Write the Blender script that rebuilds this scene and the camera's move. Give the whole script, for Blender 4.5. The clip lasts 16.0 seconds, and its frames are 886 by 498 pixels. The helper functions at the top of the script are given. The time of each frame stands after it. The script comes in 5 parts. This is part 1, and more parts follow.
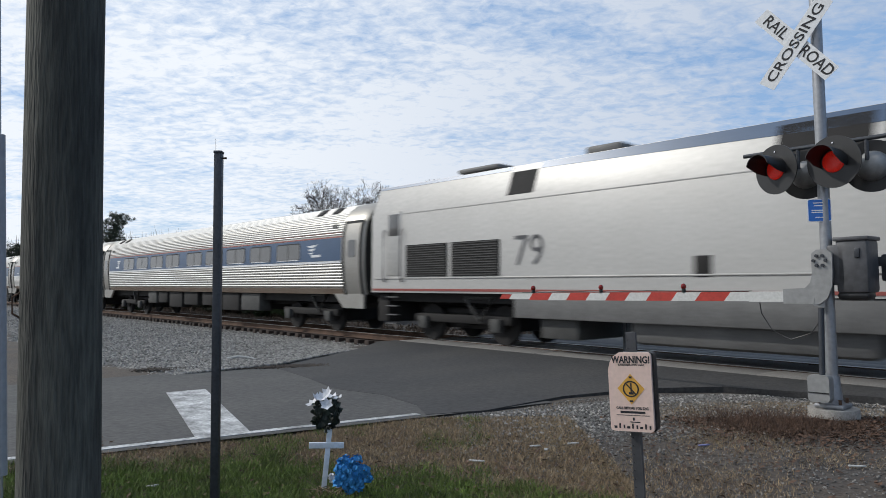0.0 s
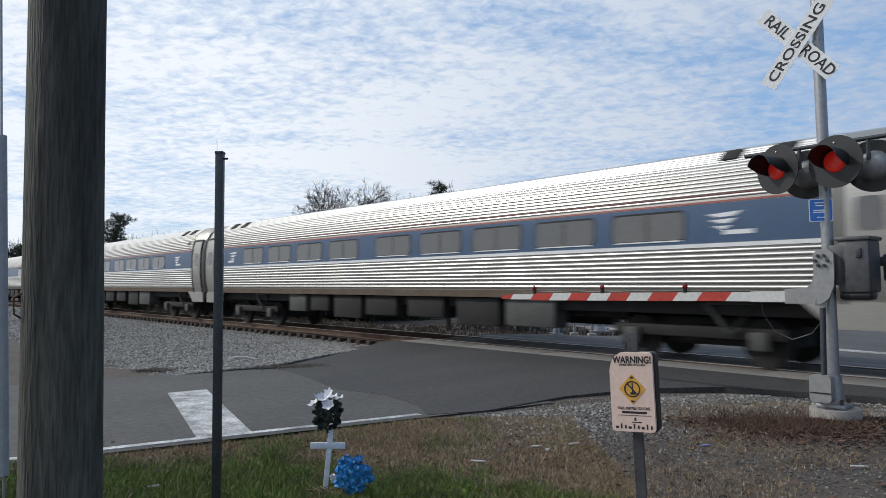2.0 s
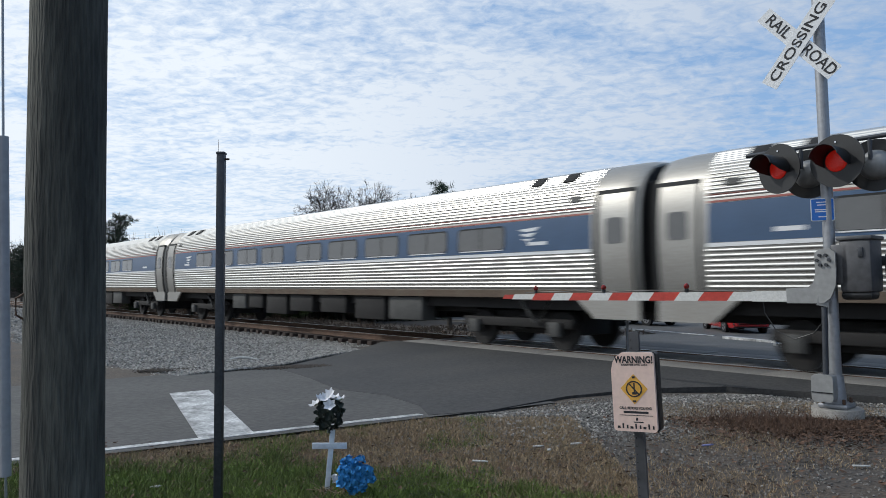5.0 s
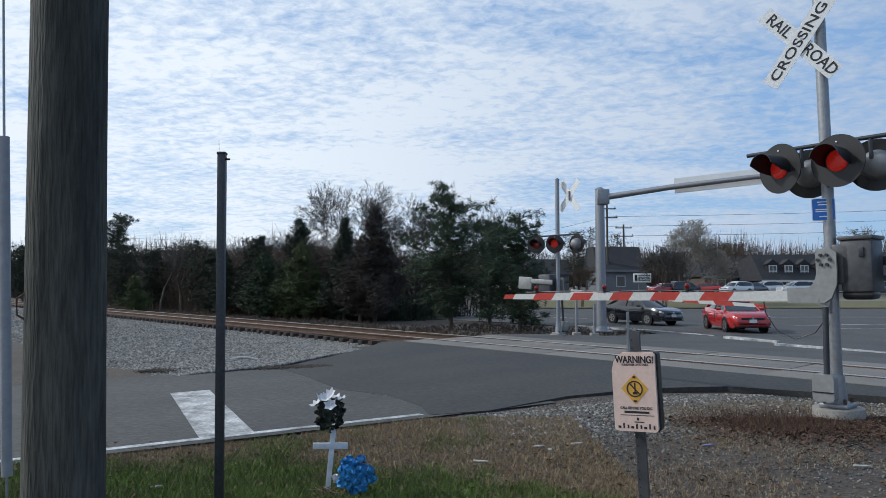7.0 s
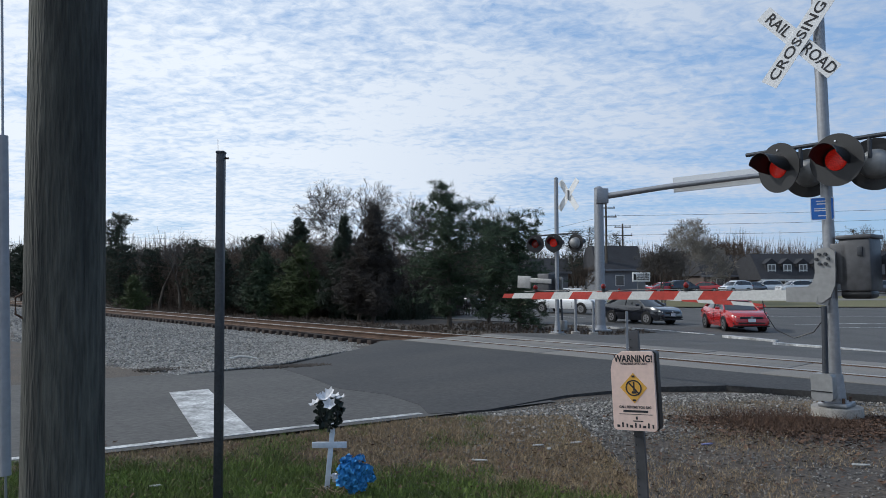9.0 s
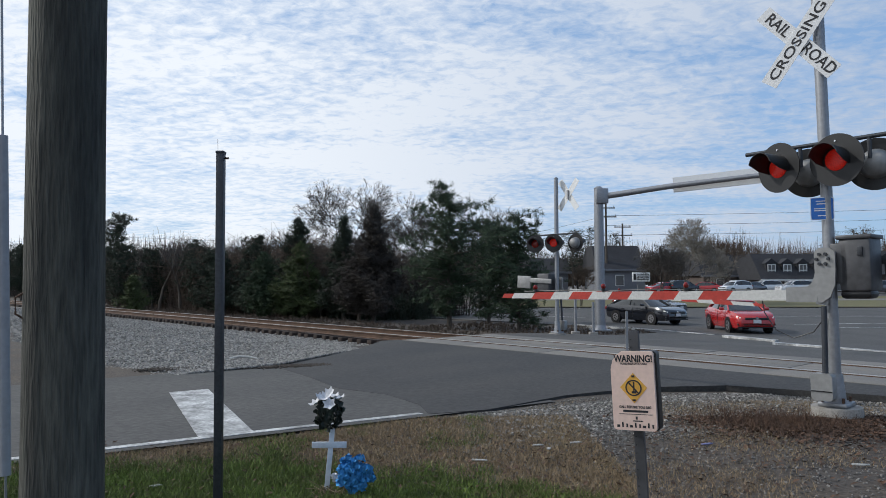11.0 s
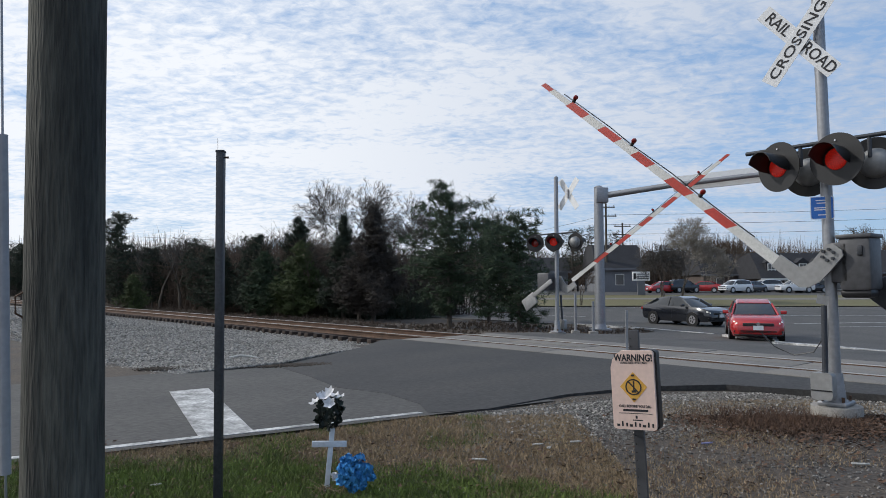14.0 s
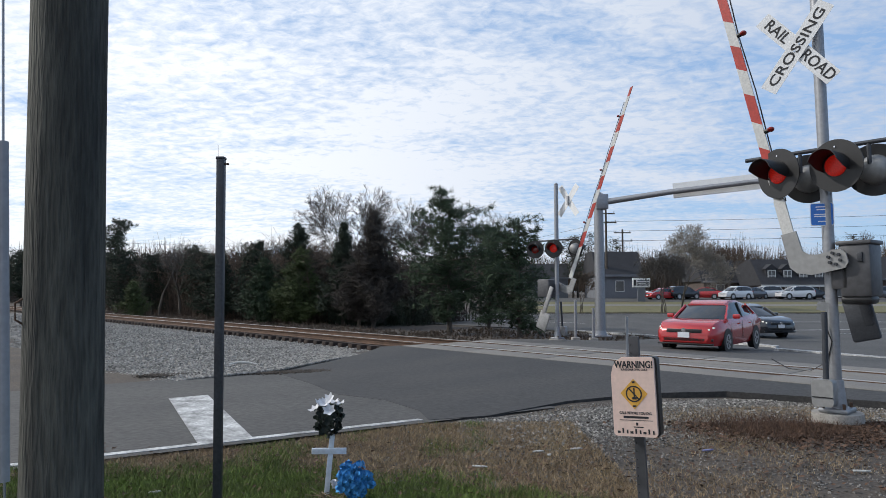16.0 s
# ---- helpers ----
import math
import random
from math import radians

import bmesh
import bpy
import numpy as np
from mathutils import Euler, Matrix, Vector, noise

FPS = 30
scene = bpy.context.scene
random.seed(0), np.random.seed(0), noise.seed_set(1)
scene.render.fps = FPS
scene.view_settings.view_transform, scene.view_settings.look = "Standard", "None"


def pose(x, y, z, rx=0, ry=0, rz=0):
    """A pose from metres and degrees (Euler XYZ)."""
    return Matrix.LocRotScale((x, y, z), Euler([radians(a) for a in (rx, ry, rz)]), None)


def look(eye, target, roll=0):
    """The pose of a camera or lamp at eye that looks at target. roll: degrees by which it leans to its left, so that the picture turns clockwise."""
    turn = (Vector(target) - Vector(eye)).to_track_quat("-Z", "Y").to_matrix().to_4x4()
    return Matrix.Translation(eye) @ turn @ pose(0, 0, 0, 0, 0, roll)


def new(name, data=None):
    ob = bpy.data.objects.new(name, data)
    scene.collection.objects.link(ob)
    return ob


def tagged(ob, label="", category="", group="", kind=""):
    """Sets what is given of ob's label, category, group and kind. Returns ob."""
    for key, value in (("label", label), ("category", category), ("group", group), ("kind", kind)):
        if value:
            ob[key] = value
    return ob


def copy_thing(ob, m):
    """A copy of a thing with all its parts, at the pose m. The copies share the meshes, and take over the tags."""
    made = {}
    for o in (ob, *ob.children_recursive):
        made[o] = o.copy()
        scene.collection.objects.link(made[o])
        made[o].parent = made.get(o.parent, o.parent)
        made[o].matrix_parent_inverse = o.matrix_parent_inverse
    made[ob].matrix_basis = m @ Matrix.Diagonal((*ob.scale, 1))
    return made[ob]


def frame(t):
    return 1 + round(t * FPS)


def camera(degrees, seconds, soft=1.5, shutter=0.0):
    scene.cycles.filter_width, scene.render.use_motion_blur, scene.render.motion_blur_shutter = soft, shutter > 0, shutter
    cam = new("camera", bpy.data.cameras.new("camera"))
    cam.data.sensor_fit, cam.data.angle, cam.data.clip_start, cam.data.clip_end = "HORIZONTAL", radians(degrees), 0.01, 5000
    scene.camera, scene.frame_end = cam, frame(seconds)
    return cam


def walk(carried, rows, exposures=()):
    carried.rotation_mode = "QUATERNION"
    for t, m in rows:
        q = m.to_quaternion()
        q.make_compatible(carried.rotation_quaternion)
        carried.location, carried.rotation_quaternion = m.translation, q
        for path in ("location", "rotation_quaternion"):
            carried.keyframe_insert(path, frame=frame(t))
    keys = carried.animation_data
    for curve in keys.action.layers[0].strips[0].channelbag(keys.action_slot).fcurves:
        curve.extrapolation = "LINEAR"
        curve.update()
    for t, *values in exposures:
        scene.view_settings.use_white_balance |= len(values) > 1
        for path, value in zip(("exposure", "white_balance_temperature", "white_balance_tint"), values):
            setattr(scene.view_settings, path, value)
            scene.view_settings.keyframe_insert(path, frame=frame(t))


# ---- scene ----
# camera: stands on the verge beside a level crossing, 1.6 m up, held almost still
cam = camera(65.5, 16.0, soft=.7, shutter=0.18)
FOCAL = 1218.0          # for turning small sways into angles
SWAY = [(0, -5.7, -.5, .15), (1, -5.4, -.5, .14), (1.5, -4.6, -.3, .12), (2, -3.6, -.1, .11), (2.5, -3.3, -.2, .1), (3, -2.8, 0, .08), (3.5, -2.5, 0, .07),
        (4, -2, 0, .05), (6.5, -.3, .3, 0), (7, 0, 0, 0), (7.5, 0, 0, 0), (8, -.8, 0, 0), (8.5, -1.5, -1.5, 0), (9, -1.7, -1.5, 0),
        (11.5, -2, -1.7, 0), (12, -2.3, -2.3, 0), (13, -2.5, -2.6, 0), (13.5, -2, -3, 0), (14.5, -1.8, -3, 0), (15, -.3, -.3, 0),
        (15.5, -.5, 3.8, 0), (16, -1.8, 8.5, 0)]
walk(cam, [(t, pose(0, 0, 1.6, 0, 0, math.degrees(dx / FOCAL)) @ pose(0, 0, 0, 93.15 + math.degrees(dy / FOCAL), 0, 0) @ pose(0, 0, 0, 0, 0, r))
           for t, dx, dy, r in SWAY],
     exposures=[(0, 0, 6250, 9), (4, 0, 6200, 8), (6.4, -.04, 5980, 7), (9, -.03, 6020, 8), (11.5, 0, 6250, 9), (14.5, .03, 6350, 10), (15.2, .07, 6350, 10), (16, .15, 6350, 10)])

# light: thinly clouded winter sky, sun to the left and a little ahead
SUN_AZ, SUN_EL = -80.0, 36.0      # azimuth from +Y towards +X
sun = new("sun", bpy.data.lights.new("sun", "SUN"))
sun.data.energy, sun.data.angle, sun.data.color = 2.35, radians(1.5), (1, .95, .87)
_a, _e = radians(SUN_AZ), radians(SUN_EL)
SUN_DIR = Vector((math.sin(_a) * math.cos(_e), math.cos(_a) * math.cos(_e), math.sin(_e)))
sun.matrix_world = look(SUN_DIR * 50, (0, 0, 0))
world = bpy.data.worlds.new("sky")
scene.world = world
world.use_nodes = True


def sky_nodes():
    nt = world.node_tree
    nt.nodes.clear()
    N, L = nt.nodes.new, nt.links.new
    out, bg = N("ShaderNodeOutputWorld"), N("ShaderNodeBackground")
    sky = N("ShaderNodeTexSky")
    sky.sky_type, sky.sun_disc = "NISHITA", False
    sky.sun_elevation, sky.sun_rotation = radians(SUN_EL), radians(SUN_AZ)
    sky.air_density, sky.dust_density, sky.ozone_density = 1.0, .6, 2.0
    tc, sep = N("ShaderNodeTexCoord"), N("ShaderNodeSeparateXYZ")
    L(tc.outputs["Generated"], sep.inputs[0])
    zc = N("ShaderNodeMath"); zc.operation = "MAXIMUM"; zc.inputs[1].default_value = .0
    L(sep.outputs["Z"], zc.inputs[0])
    za = N("ShaderNodeMath"); za.operation = "ADD"; za.inputs[1].default_value = .12
    L(zc.outputs[0], za.inputs[0])
    px, py, cv = N("ShaderNodeMath"), N("ShaderNodeMath"), N("ShaderNodeCombineXYZ")
    for m, o in ((px, "X"), (py, "Y")):
        m.operation = "DIVIDE"
        L(sep.outputs[o], m.inputs[0]); L(za.outputs[0], m.inputs[1])
    L(px.outputs[0], cv.inputs[0]); L(py.outputs[0], cv.inputs[1])

    def noise_tex(scale, detail, rough, distort, stretch):
        mp, n = N("ShaderNodeMapping"), N("ShaderNodeTexNoise")
        mp.inputs["Scale"].default_value = stretch
        mp.inputs["Rotation"].default_value = (0, 0, radians(25))
        L(cv.outputs[0], mp.inputs[0]); L(mp.outputs[0], n.inputs["Vector"])
        n.inputs["Scale"].default_value, n.inputs["Detail"].default_value = scale, detail
        n.inputs["Roughness"].default_value, n.inputs["Distortion"].default_value = rough, distort
        return n
    big, fine = noise_tex(.75, 5, .55, .5, (1, 1.5, 1)), noise_tex(15, 5, .62, .35, (1, 1.25, 1))
    add = N("ShaderNodeMath"); add.operation = "MULTIPLY_ADD"; add.inputs[1].default_value = .62
    L(fine.outputs["Fac"], add.inputs[0]); L(big.outputs["Fac"], add.inputs[2])
    # the veil is thicker and brighter on the sun's side
    dot = N("ShaderNodeVectorMath"); dot.operation = "DOT_PRODUCT"
    dot.inputs[1].default_value = (math.sin(_a), math.cos(_a), 0)
    L(tc.outputs["Generated"], dot.inputs[0])
    sunward = N("ShaderNodeMapRange")
    sunward.inputs["From Min"].default_value, sunward.inputs["From Max"].default_value = -.6, .45
    L(dot.outputs["Value"], sunward.inputs["Value"])
    add2 = N("ShaderNodeMath"); add2.operation = "MULTIPLY_ADD"; add2.inputs[1].default_value = .17
    L(sunward.outputs[0], add2.inputs[0]); L(add.outputs[0], add2.inputs[2])
    shade = N("ShaderNodeMix"); shade.data_type = "RGBA"
    shade.inputs["A"].default_value, shade.inputs["B"].default_value = CLOUD_FAR, CLOUD_SUN
    L(sunward.outputs[0], shade.inputs["Factor"])
    ramp = N("ShaderNodeValToRGB")
    ramp.color_ramp.elements[0].position, ramp.color_ramp.elements[1].position = CLOUD_LO, CLOUD_HI
    ramp.color_ramp.elements[0].color = (VEIL, VEIL, VEIL, 1)
    L(add2.outputs[0], ramp.inputs[0])
    mix = N("ShaderNodeMix"); mix.data_type = "RGBA"
    L(ramp.outputs["Color"], mix.inputs["Factor"])
    haze = N("ShaderNodeMix"); haze.data_type = "RGBA"
    haze.inputs["Factor"].default_value, haze.inputs["B"].default_value = .6, (2.2, 3.9, 6.6, 1)
    L(sky.outputs[0], haze.inputs["A"])
    L(haze.outputs["Result"], mix.inputs["A"])
    L(shade.outputs["Result"], mix.inputs["B"])
    L(mix.outputs["Result"], bg.inputs["Color"])
    bg.inputs["Strength"].default_value = SKY_STRENGTH
    L(bg.outputs[0], out.inputs[0])


SKY_STRENGTH, CLOUD_LO, CLOUD_HI, VEIL = .12, .73, 1.03, .16
CLOUD_FAR, CLOUD_SUN = (3.15, 3.8, 4.95, 1), (7.6, 7.8, 8.1, 1)
sky_nodes()
scene.view_settings.exposure = 0.0


# ---- materials ----
def material(name, colour, rough=.6, metal=0.0, vary=.25, scale=8.0, fine=60.0, bump=.15, second=None, emit=0.0, alpha_mix=.5, island=0.0, rand=0.0, spec=.5, coat=0.0, stretch=(1, 1, 1)):
    """A node material: base colour broken up by a coarse and a fine noise, with relief."""
    m = bpy.data.materials.new(name)
    m.use_nodes = True
    nt = m.node_tree
    N, L = nt.nodes.new, nt.links.new
    b = nt.nodes["Principled BSDF"]
    b.inputs["Roughness"].default_value, b.inputs["Metallic"].default_value = rough, metal
    b.inputs["Specular IOR Level"].default_value, b.inputs["Coat Weight"].default_value = spec, coat
    tc, mp = N("ShaderNodeTexCoord"), N("ShaderNodeMapping")
    mp.inputs["Scale"].default_value = stretch
    L(tc.outputs["Object"], mp.inputs[0])
    n1, n2 = N("ShaderNodeTexNoise"), N("ShaderNodeTexNoise")
    for n, s, d in ((n1, scale, 4), (n2, fine, 3)):
        n.inputs["Scale"].default_value, n.inputs["Detail"].default_value = s, d
        L(mp.outputs[0], n.inputs["Vector"])
    c = Vector(colour)
    second = Vector(second) if second else c * .45
    r = N("ShaderNodeValToRGB")
    r.color_ramp.elements[0].position, r.color_ramp.elements[1].position = .5 - alpha_mix * .4, .5 + alpha_mix * .4
    lo = c.lerp(second, min(1, vary * 2))
    r.color_ramp.elements[0].color, r.color_ramp.elements[1].color = (*lo, 1), (*c, 1)
    L(n1.outputs["Fac"], r.inputs[0])
    mx = N("ShaderNodeMix"); mx.data_type, mx.blend_type = "RGBA", "MULTIPLY"
    mr = N("ShaderNodeMapRange")
    mr.inputs["From Min"].default_value, mr.inputs["From Max"].default_value = .3, .7
    mr.inputs["To Min"].default_value, mr.inputs["To Max"].default_value = 1 - vary, 1 + vary * .35
    L(n2.outputs["Fac"], mr.inputs["Value"])
    cc = N("ShaderNodeCombineColor")
    src = mr.outputs[0]
    for flag, node, sock in ((island, "ShaderNodeNewGeometry", "Random Per Island"), (rand, "ShaderNodeObjectInfo", "Random")):
        if flag:
            g, q, mm = N(node), N("ShaderNodeMapRange"), N("ShaderNodeMath")
            q.inputs["To Min"].default_value, q.inputs["To Max"].default_value = 1 - flag, 1 + flag
            L(g.outputs[sock], q.inputs["Value"])
            mm.operation = "MULTIPLY"
            L(src, mm.inputs[0]); L(q.outputs[0], mm.inputs[1])
            src = mm.outputs[0]
    for k in range(3):
        L(src, cc.inputs[k])
    mx.inputs["Factor"].default_value = 1
    L(r.outputs["Color"], mx.inputs["A"]); L(cc.outputs[0], mx.inputs["B"])
    L(mx.outputs["Result"], b.inputs["Base Color"])
    if bump:
        bp = N("ShaderNodeBump")
        bp.inputs["Strength"].default_value, bp.inputs["Distance"].default_value = bump, .02
        L(n2.outputs["Fac"], bp.inputs["Height"]); L(bp.outputs[0], b.inputs["Normal"])
    if emit:
        b.inputs["Emission Color"].default_value, b.inputs["Emission Strength"].default_value = (*colour, 1), emit
    return m


M = {
    "asphalt_old": material("asphalt_old", (.088, .084, .079), .85, vary=.42, scale=.7, fine=24, bump=.35, second=(.05, .049, .048), stretch=(1, .35, 1)),
    "asphalt_new": material("asphalt_new", (.049, .046, .043), .8, vary=.45, scale=.6, fine=24, bump=.35, second=(.025, .025, .027), stretch=(1, .4, 1)),
    "paint_white": material("paint_white", (.64, .64, .63), .7, vary=.45, scale=3.5, fine=26, second=(.16, .16, .155), alpha_mix=.45),
    "soil": material("soil", (.095, .073, .054), .95, vary=.5, scale=.9, fine=26, bump=.7, second=(.06, .052, .046)),
    "stone_dark": material("dull_stone", (.17, .16, .148), .95, vary=.2, scale=6, fine=40, island=.65, bump=.3),
    "gravel_bed": material("gravel_bed", (.18, .17, .155), .95, vary=.4, scale=1.5, fine=18, bump=.8, second=(.13, .125, .12)),
    "stone": material("stone", (.29, .275, .25), .9, vary=.2, scale=6, fine=40, island=.6, bump=.3),
    "box_grey": material("housing_grey", (.085, .085, .09), .5, .25, vary=.25, scale=4, fine=14, bump=.02, second=(.065, .065, .07)),
    "steel": material("galvanised_steel", (.30, .305, .32), .45, .6, vary=.15, scale=5, fine=16, bump=.05, second=(.3, .31, .33)),
    "alu": material("aluminium_paint", (.29, .29, .285), .5, .3, vary=.16, scale=4, fine=14, bump=.02, second=(.24, .24, .24)),
    "dark_steel": material("dark_steel", (.055, .06, .07), .5, .4, vary=.25, scale=6, fine=50, bump=.1),
    "black": material("black_paint", (.012, .012, .013), .45, vary=.2, scale=10, fine=60, bump=.05),
    "rail": material("rail_steel", (.62, .60, .57), .42, .9, vary=.15, scale=3, fine=40, bump=.02),
    "rust": material("rusty_rail", (.13, .075, .048), .85, .1, vary=.4, scale=3, fine=50, bump=.3),
    "tie": material("creosoted_tie", (.045, .03, .023), .9, vary=.35, scale=4, fine=40, bump=.5, rand=.3),
    "panel": material("crossing_panel", (.185, .175, .16), .9, vary=.25, scale=1.2, fine=40, bump=.3, second=(.15, .14, .13)),
    "pole_wood": material("pole_wood", (.105, .104, .085), .9, vary=.5, scale=3.2, fine=34, bump=.9, second=(.03, .031, .027), alpha_mix=.38, stretch=(2.4, 2.4, .22)),
    "white": material("white_paint", (.58, .58, .56), .5, vary=.16, scale=4, fine=40, bump=.03, second=(.42, .41, .38)),
    "sign_white": material("sign_white", (.8, .8, .79), .4, vary=.07, scale=4, fine=30, bump=0),
    "sign_pink": material("faded_plastic_sign", (.76, .56, .47), .5, vary=.08, scale=6, fine=40, bump=.02, second=(.72, .54, .47)),
    "sign_yellow": material("sign_yellow", (.75, .40, .06), .5, vary=.1, scale=5, fine=40, bump=0),
    "sign_blue": material("sign_blue", (.03, .16, .55), .45, vary=.1, scale=5, fine=40, bump=0),
    "ink": material("ink", (.02, .02, .022), .6, vary=.1, bump=0),
    "red_tape": material("red_reflective", (.46, .045, .03), .4, vary=.2, scale=6, fine=40, bump=.03),
    "red_lens": material("red_lens", (.25, .012, .008), .15, vary=.15, scale=20, fine=90, bump=.1),
    "red_glow": material("lit_red_lens", (.8, .025, .014), .25, vary=.75, scale=60, fine=75, bump=.3, emit=.14),
    "concrete": material("concrete", (.36, .34, .31), .9, vary=.25, scale=3, fine=40, bump=.3),
    "train_steel": material("train_stainless", (.66, .645, .61), .33, .95, vary=.1, scale=1.5, fine=30, bump=.02, second=(.58, .57, .54)),
    # dull steel; on the body it puts shade between the flutes into the colour
    "train_dull_shade": material("train_dull_shaded_steel", (.40, .385, .355), .42, .7, vary=.2, scale=1.5, fine=25, bump=.03, second=(.32, .29, .25)),
    "train_blue": material("train_blue", (.052, .094, .172), .36, .05, vary=.12, scale=2, fine=30, bump=0),
    "sill_brown": material("grimy_sill", (.21, .17, .13), .6, .3, vary=.3, scale=1.5, fine=20, bump=.03, second=(.13, .075, .05)),
    "grey_ink": material("grey_lettering", (.07, .07, .075), .6, vary=.1, bump=0),
    "train_red": material("train_red", (.30, .07, .055), .5, vary=.2, scale=2, fine=30, bump=0),
    "train_white": material("train_white", (.72, .72, .72), .4, vary=.08, scale=2, fine=30, bump=0),
    "loco_grey": material("loco_silver", (.43, .42, .40), .42, .15, vary=.14, scale=.8, fine=12, bump=.01, second=(.35, .335, .31)),
    "loco_dark": material("loco_dark_grey", (.15, .148, .145), .6, .1, vary=.25, scale=2, fine=20, bump=.05),
    "under": material("undercarriage", (.022, .02, .019), .8, .2, vary=.3, scale=4, fine=30, bump=.2),
    "under_grey": material("equipment_box_grey", (.085, .084, .08), .7, .2, vary=.3, scale=3, fine=30, bump=.1),
    # grey base colour stands in for the sky reflected in the panes
    "glass_sky_grey": material("sky_grey_window", (.105, .103, .10), .14, vary=.1, bump=0, spec=.8),
    "rubber": material("black_rubber", (.018, .018, .018), .8, vary=.2, scale=8, fine=60, bump=.1),
    "bark": material("bark", (.10, .085, .07), .95, vary=.3, scale=4, fine=30, bump=.4),
    "twig": material("twig_grey_brown", (.085, .077, .07), .95, vary=.2, scale=2, fine=20, bump=0, island=.25),
    "twig_brown": material("twig_brown", (.105, .073, .054), .95, vary=.35, scale=.35, fine=20, bump=0, island=.4, second=(.06, .052, .04)),
    "twig_pale": material("pale_seed_twigs", (.30, .27, .23), .95, vary=.3, scale=1, fine=20, bump=0, island=.3),
    "needle": material("pine_needles", (.03, .052, .02), .8, vary=.3, scale=.6, fine=20, bump=0, island=.45, second=(.02, .04, .016)),
    "needle_light": material("light_pine_needles", (.062, .085, .022), .8, vary=.3, scale=.8, fine=20, bump=0, island=.45),
    "needle_dark": material("cedar_foliage", (.022, .036, .018), .85, vary=.3, scale=.8, fine=20, bump=0, island=.45),
    "needle_brown": material("winter_brown_foliage", (.052, .042, .034), .9, vary=.3, scale=.8, fine=20, bump=0, island=.4),
    "grass": material("grass_green", (.13, .19, .032), .8, vary=.35, scale=2.5, fine=20, bump=0, island=.5, second=(.07, .085, .02)),
    "straw": material("dry_grass", (.31, .235, .14), .9, vary=.3, scale=2, fine=20, bump=0, island=.45, second=(.2, .13, .08)),
    "far_grass": material("far_winter_grass", (.13, .125, .05), .9, vary=.3, scale=.3, fine=8, bump=.3, second=(.15, .12, .06)),
    "dead_leaf": material("dead_leaf", (.105, .06, .038), .9, vary=.3, scale=6, fine=40, bump=0, island=.5),
    "faded_blue": material("faded_blue_plastic", (.16, .17, .33), .6, vary=.15, scale=8, fine=40, bump=.05),
    "litter": material("white_litter", (.46, .46, .44), .6, vary=.25, scale=12, fine=40, bump=.05),
    "blue_petal": material("blue_cloth_petal", (.06, .30, .62), .7, vary=.2, scale=12, fine=60, bump=.1, island=.25, second=(.03, .17, .42)),
    "white_petal": material("white_cloth_petal", (.68, .68, .70), .7, vary=.15, scale=12, fine=60, bump=.1, island=.15),
    "dark_leaf": material("dark_artificial_leaf", (.022, .032, .024), .6, vary=.3, scale=12, fine=60, bump=.1, island=.4),
    "cross_white": material("painted_white_wood", (.62, .66, .72), .6, vary=.15, scale=8, fine=40, bump=.1),
    "car_red": material("red_car_paint", (.42, .018, .02), .25, .1, vary=.05, bump=0, coat=.8),
    "car_black": material("black_car_paint", (.012, .014, .02), .18, .1, vary=.05, bump=0, coat=.8),
    "car_grey": material("grey_car_paint", (.13, .13, .14), .25, .4, vary=.05, bump=0, coat=.8),
    "car_white": material("white_car_paint", (.72, .73, .74), .25, vary=.05, bump=0, coat=.8),
    "car_glass": material("car_glass", (.012, .015, .018), .05, vary=.05, bump=0, spec=.8),
    "tyre": material("tyre", (.014, .014, .015), .85, vary=.2, bump=.1),
    "rim": material("alloy_rim", (.5, .5, .52), .3, .8, vary=.1, bump=0),
    "chrome": material("chrome", (.65, .65, .66), .12, .95, vary=.05, bump=0),
    "headlamp": material("headlamp", (.85, .83, .75), .15, vary=.1, bump=0, emit=.25),
    "headlamp_off": material("headlamp_lens", (.5, .52, .55), .1, vary=.1, bump=0),
    "plate": material("licence_plate", (.65, .67, .7), .5, vary=.1, bump=0),
    "roof_dark": material("dark_shingle_roof", (.035, .036, .042), .9, vary=.25, scale=1, fine=6, bump=.4),
    "brick_far": material("dull_brown_wall", (.11, .085, .075), .9, vary=.25, scale=1, fine=10, bump=.2),
    "wall_grey": material("grey_siding", (.16, .17, .19), .85, vary=.15, scale=1, fine=10, bump=.1),
    "guard": material("grey_plastic_guard", (.30, .305, .33), .6, vary=.12, scale=2, fine=20, bump=.03),
}


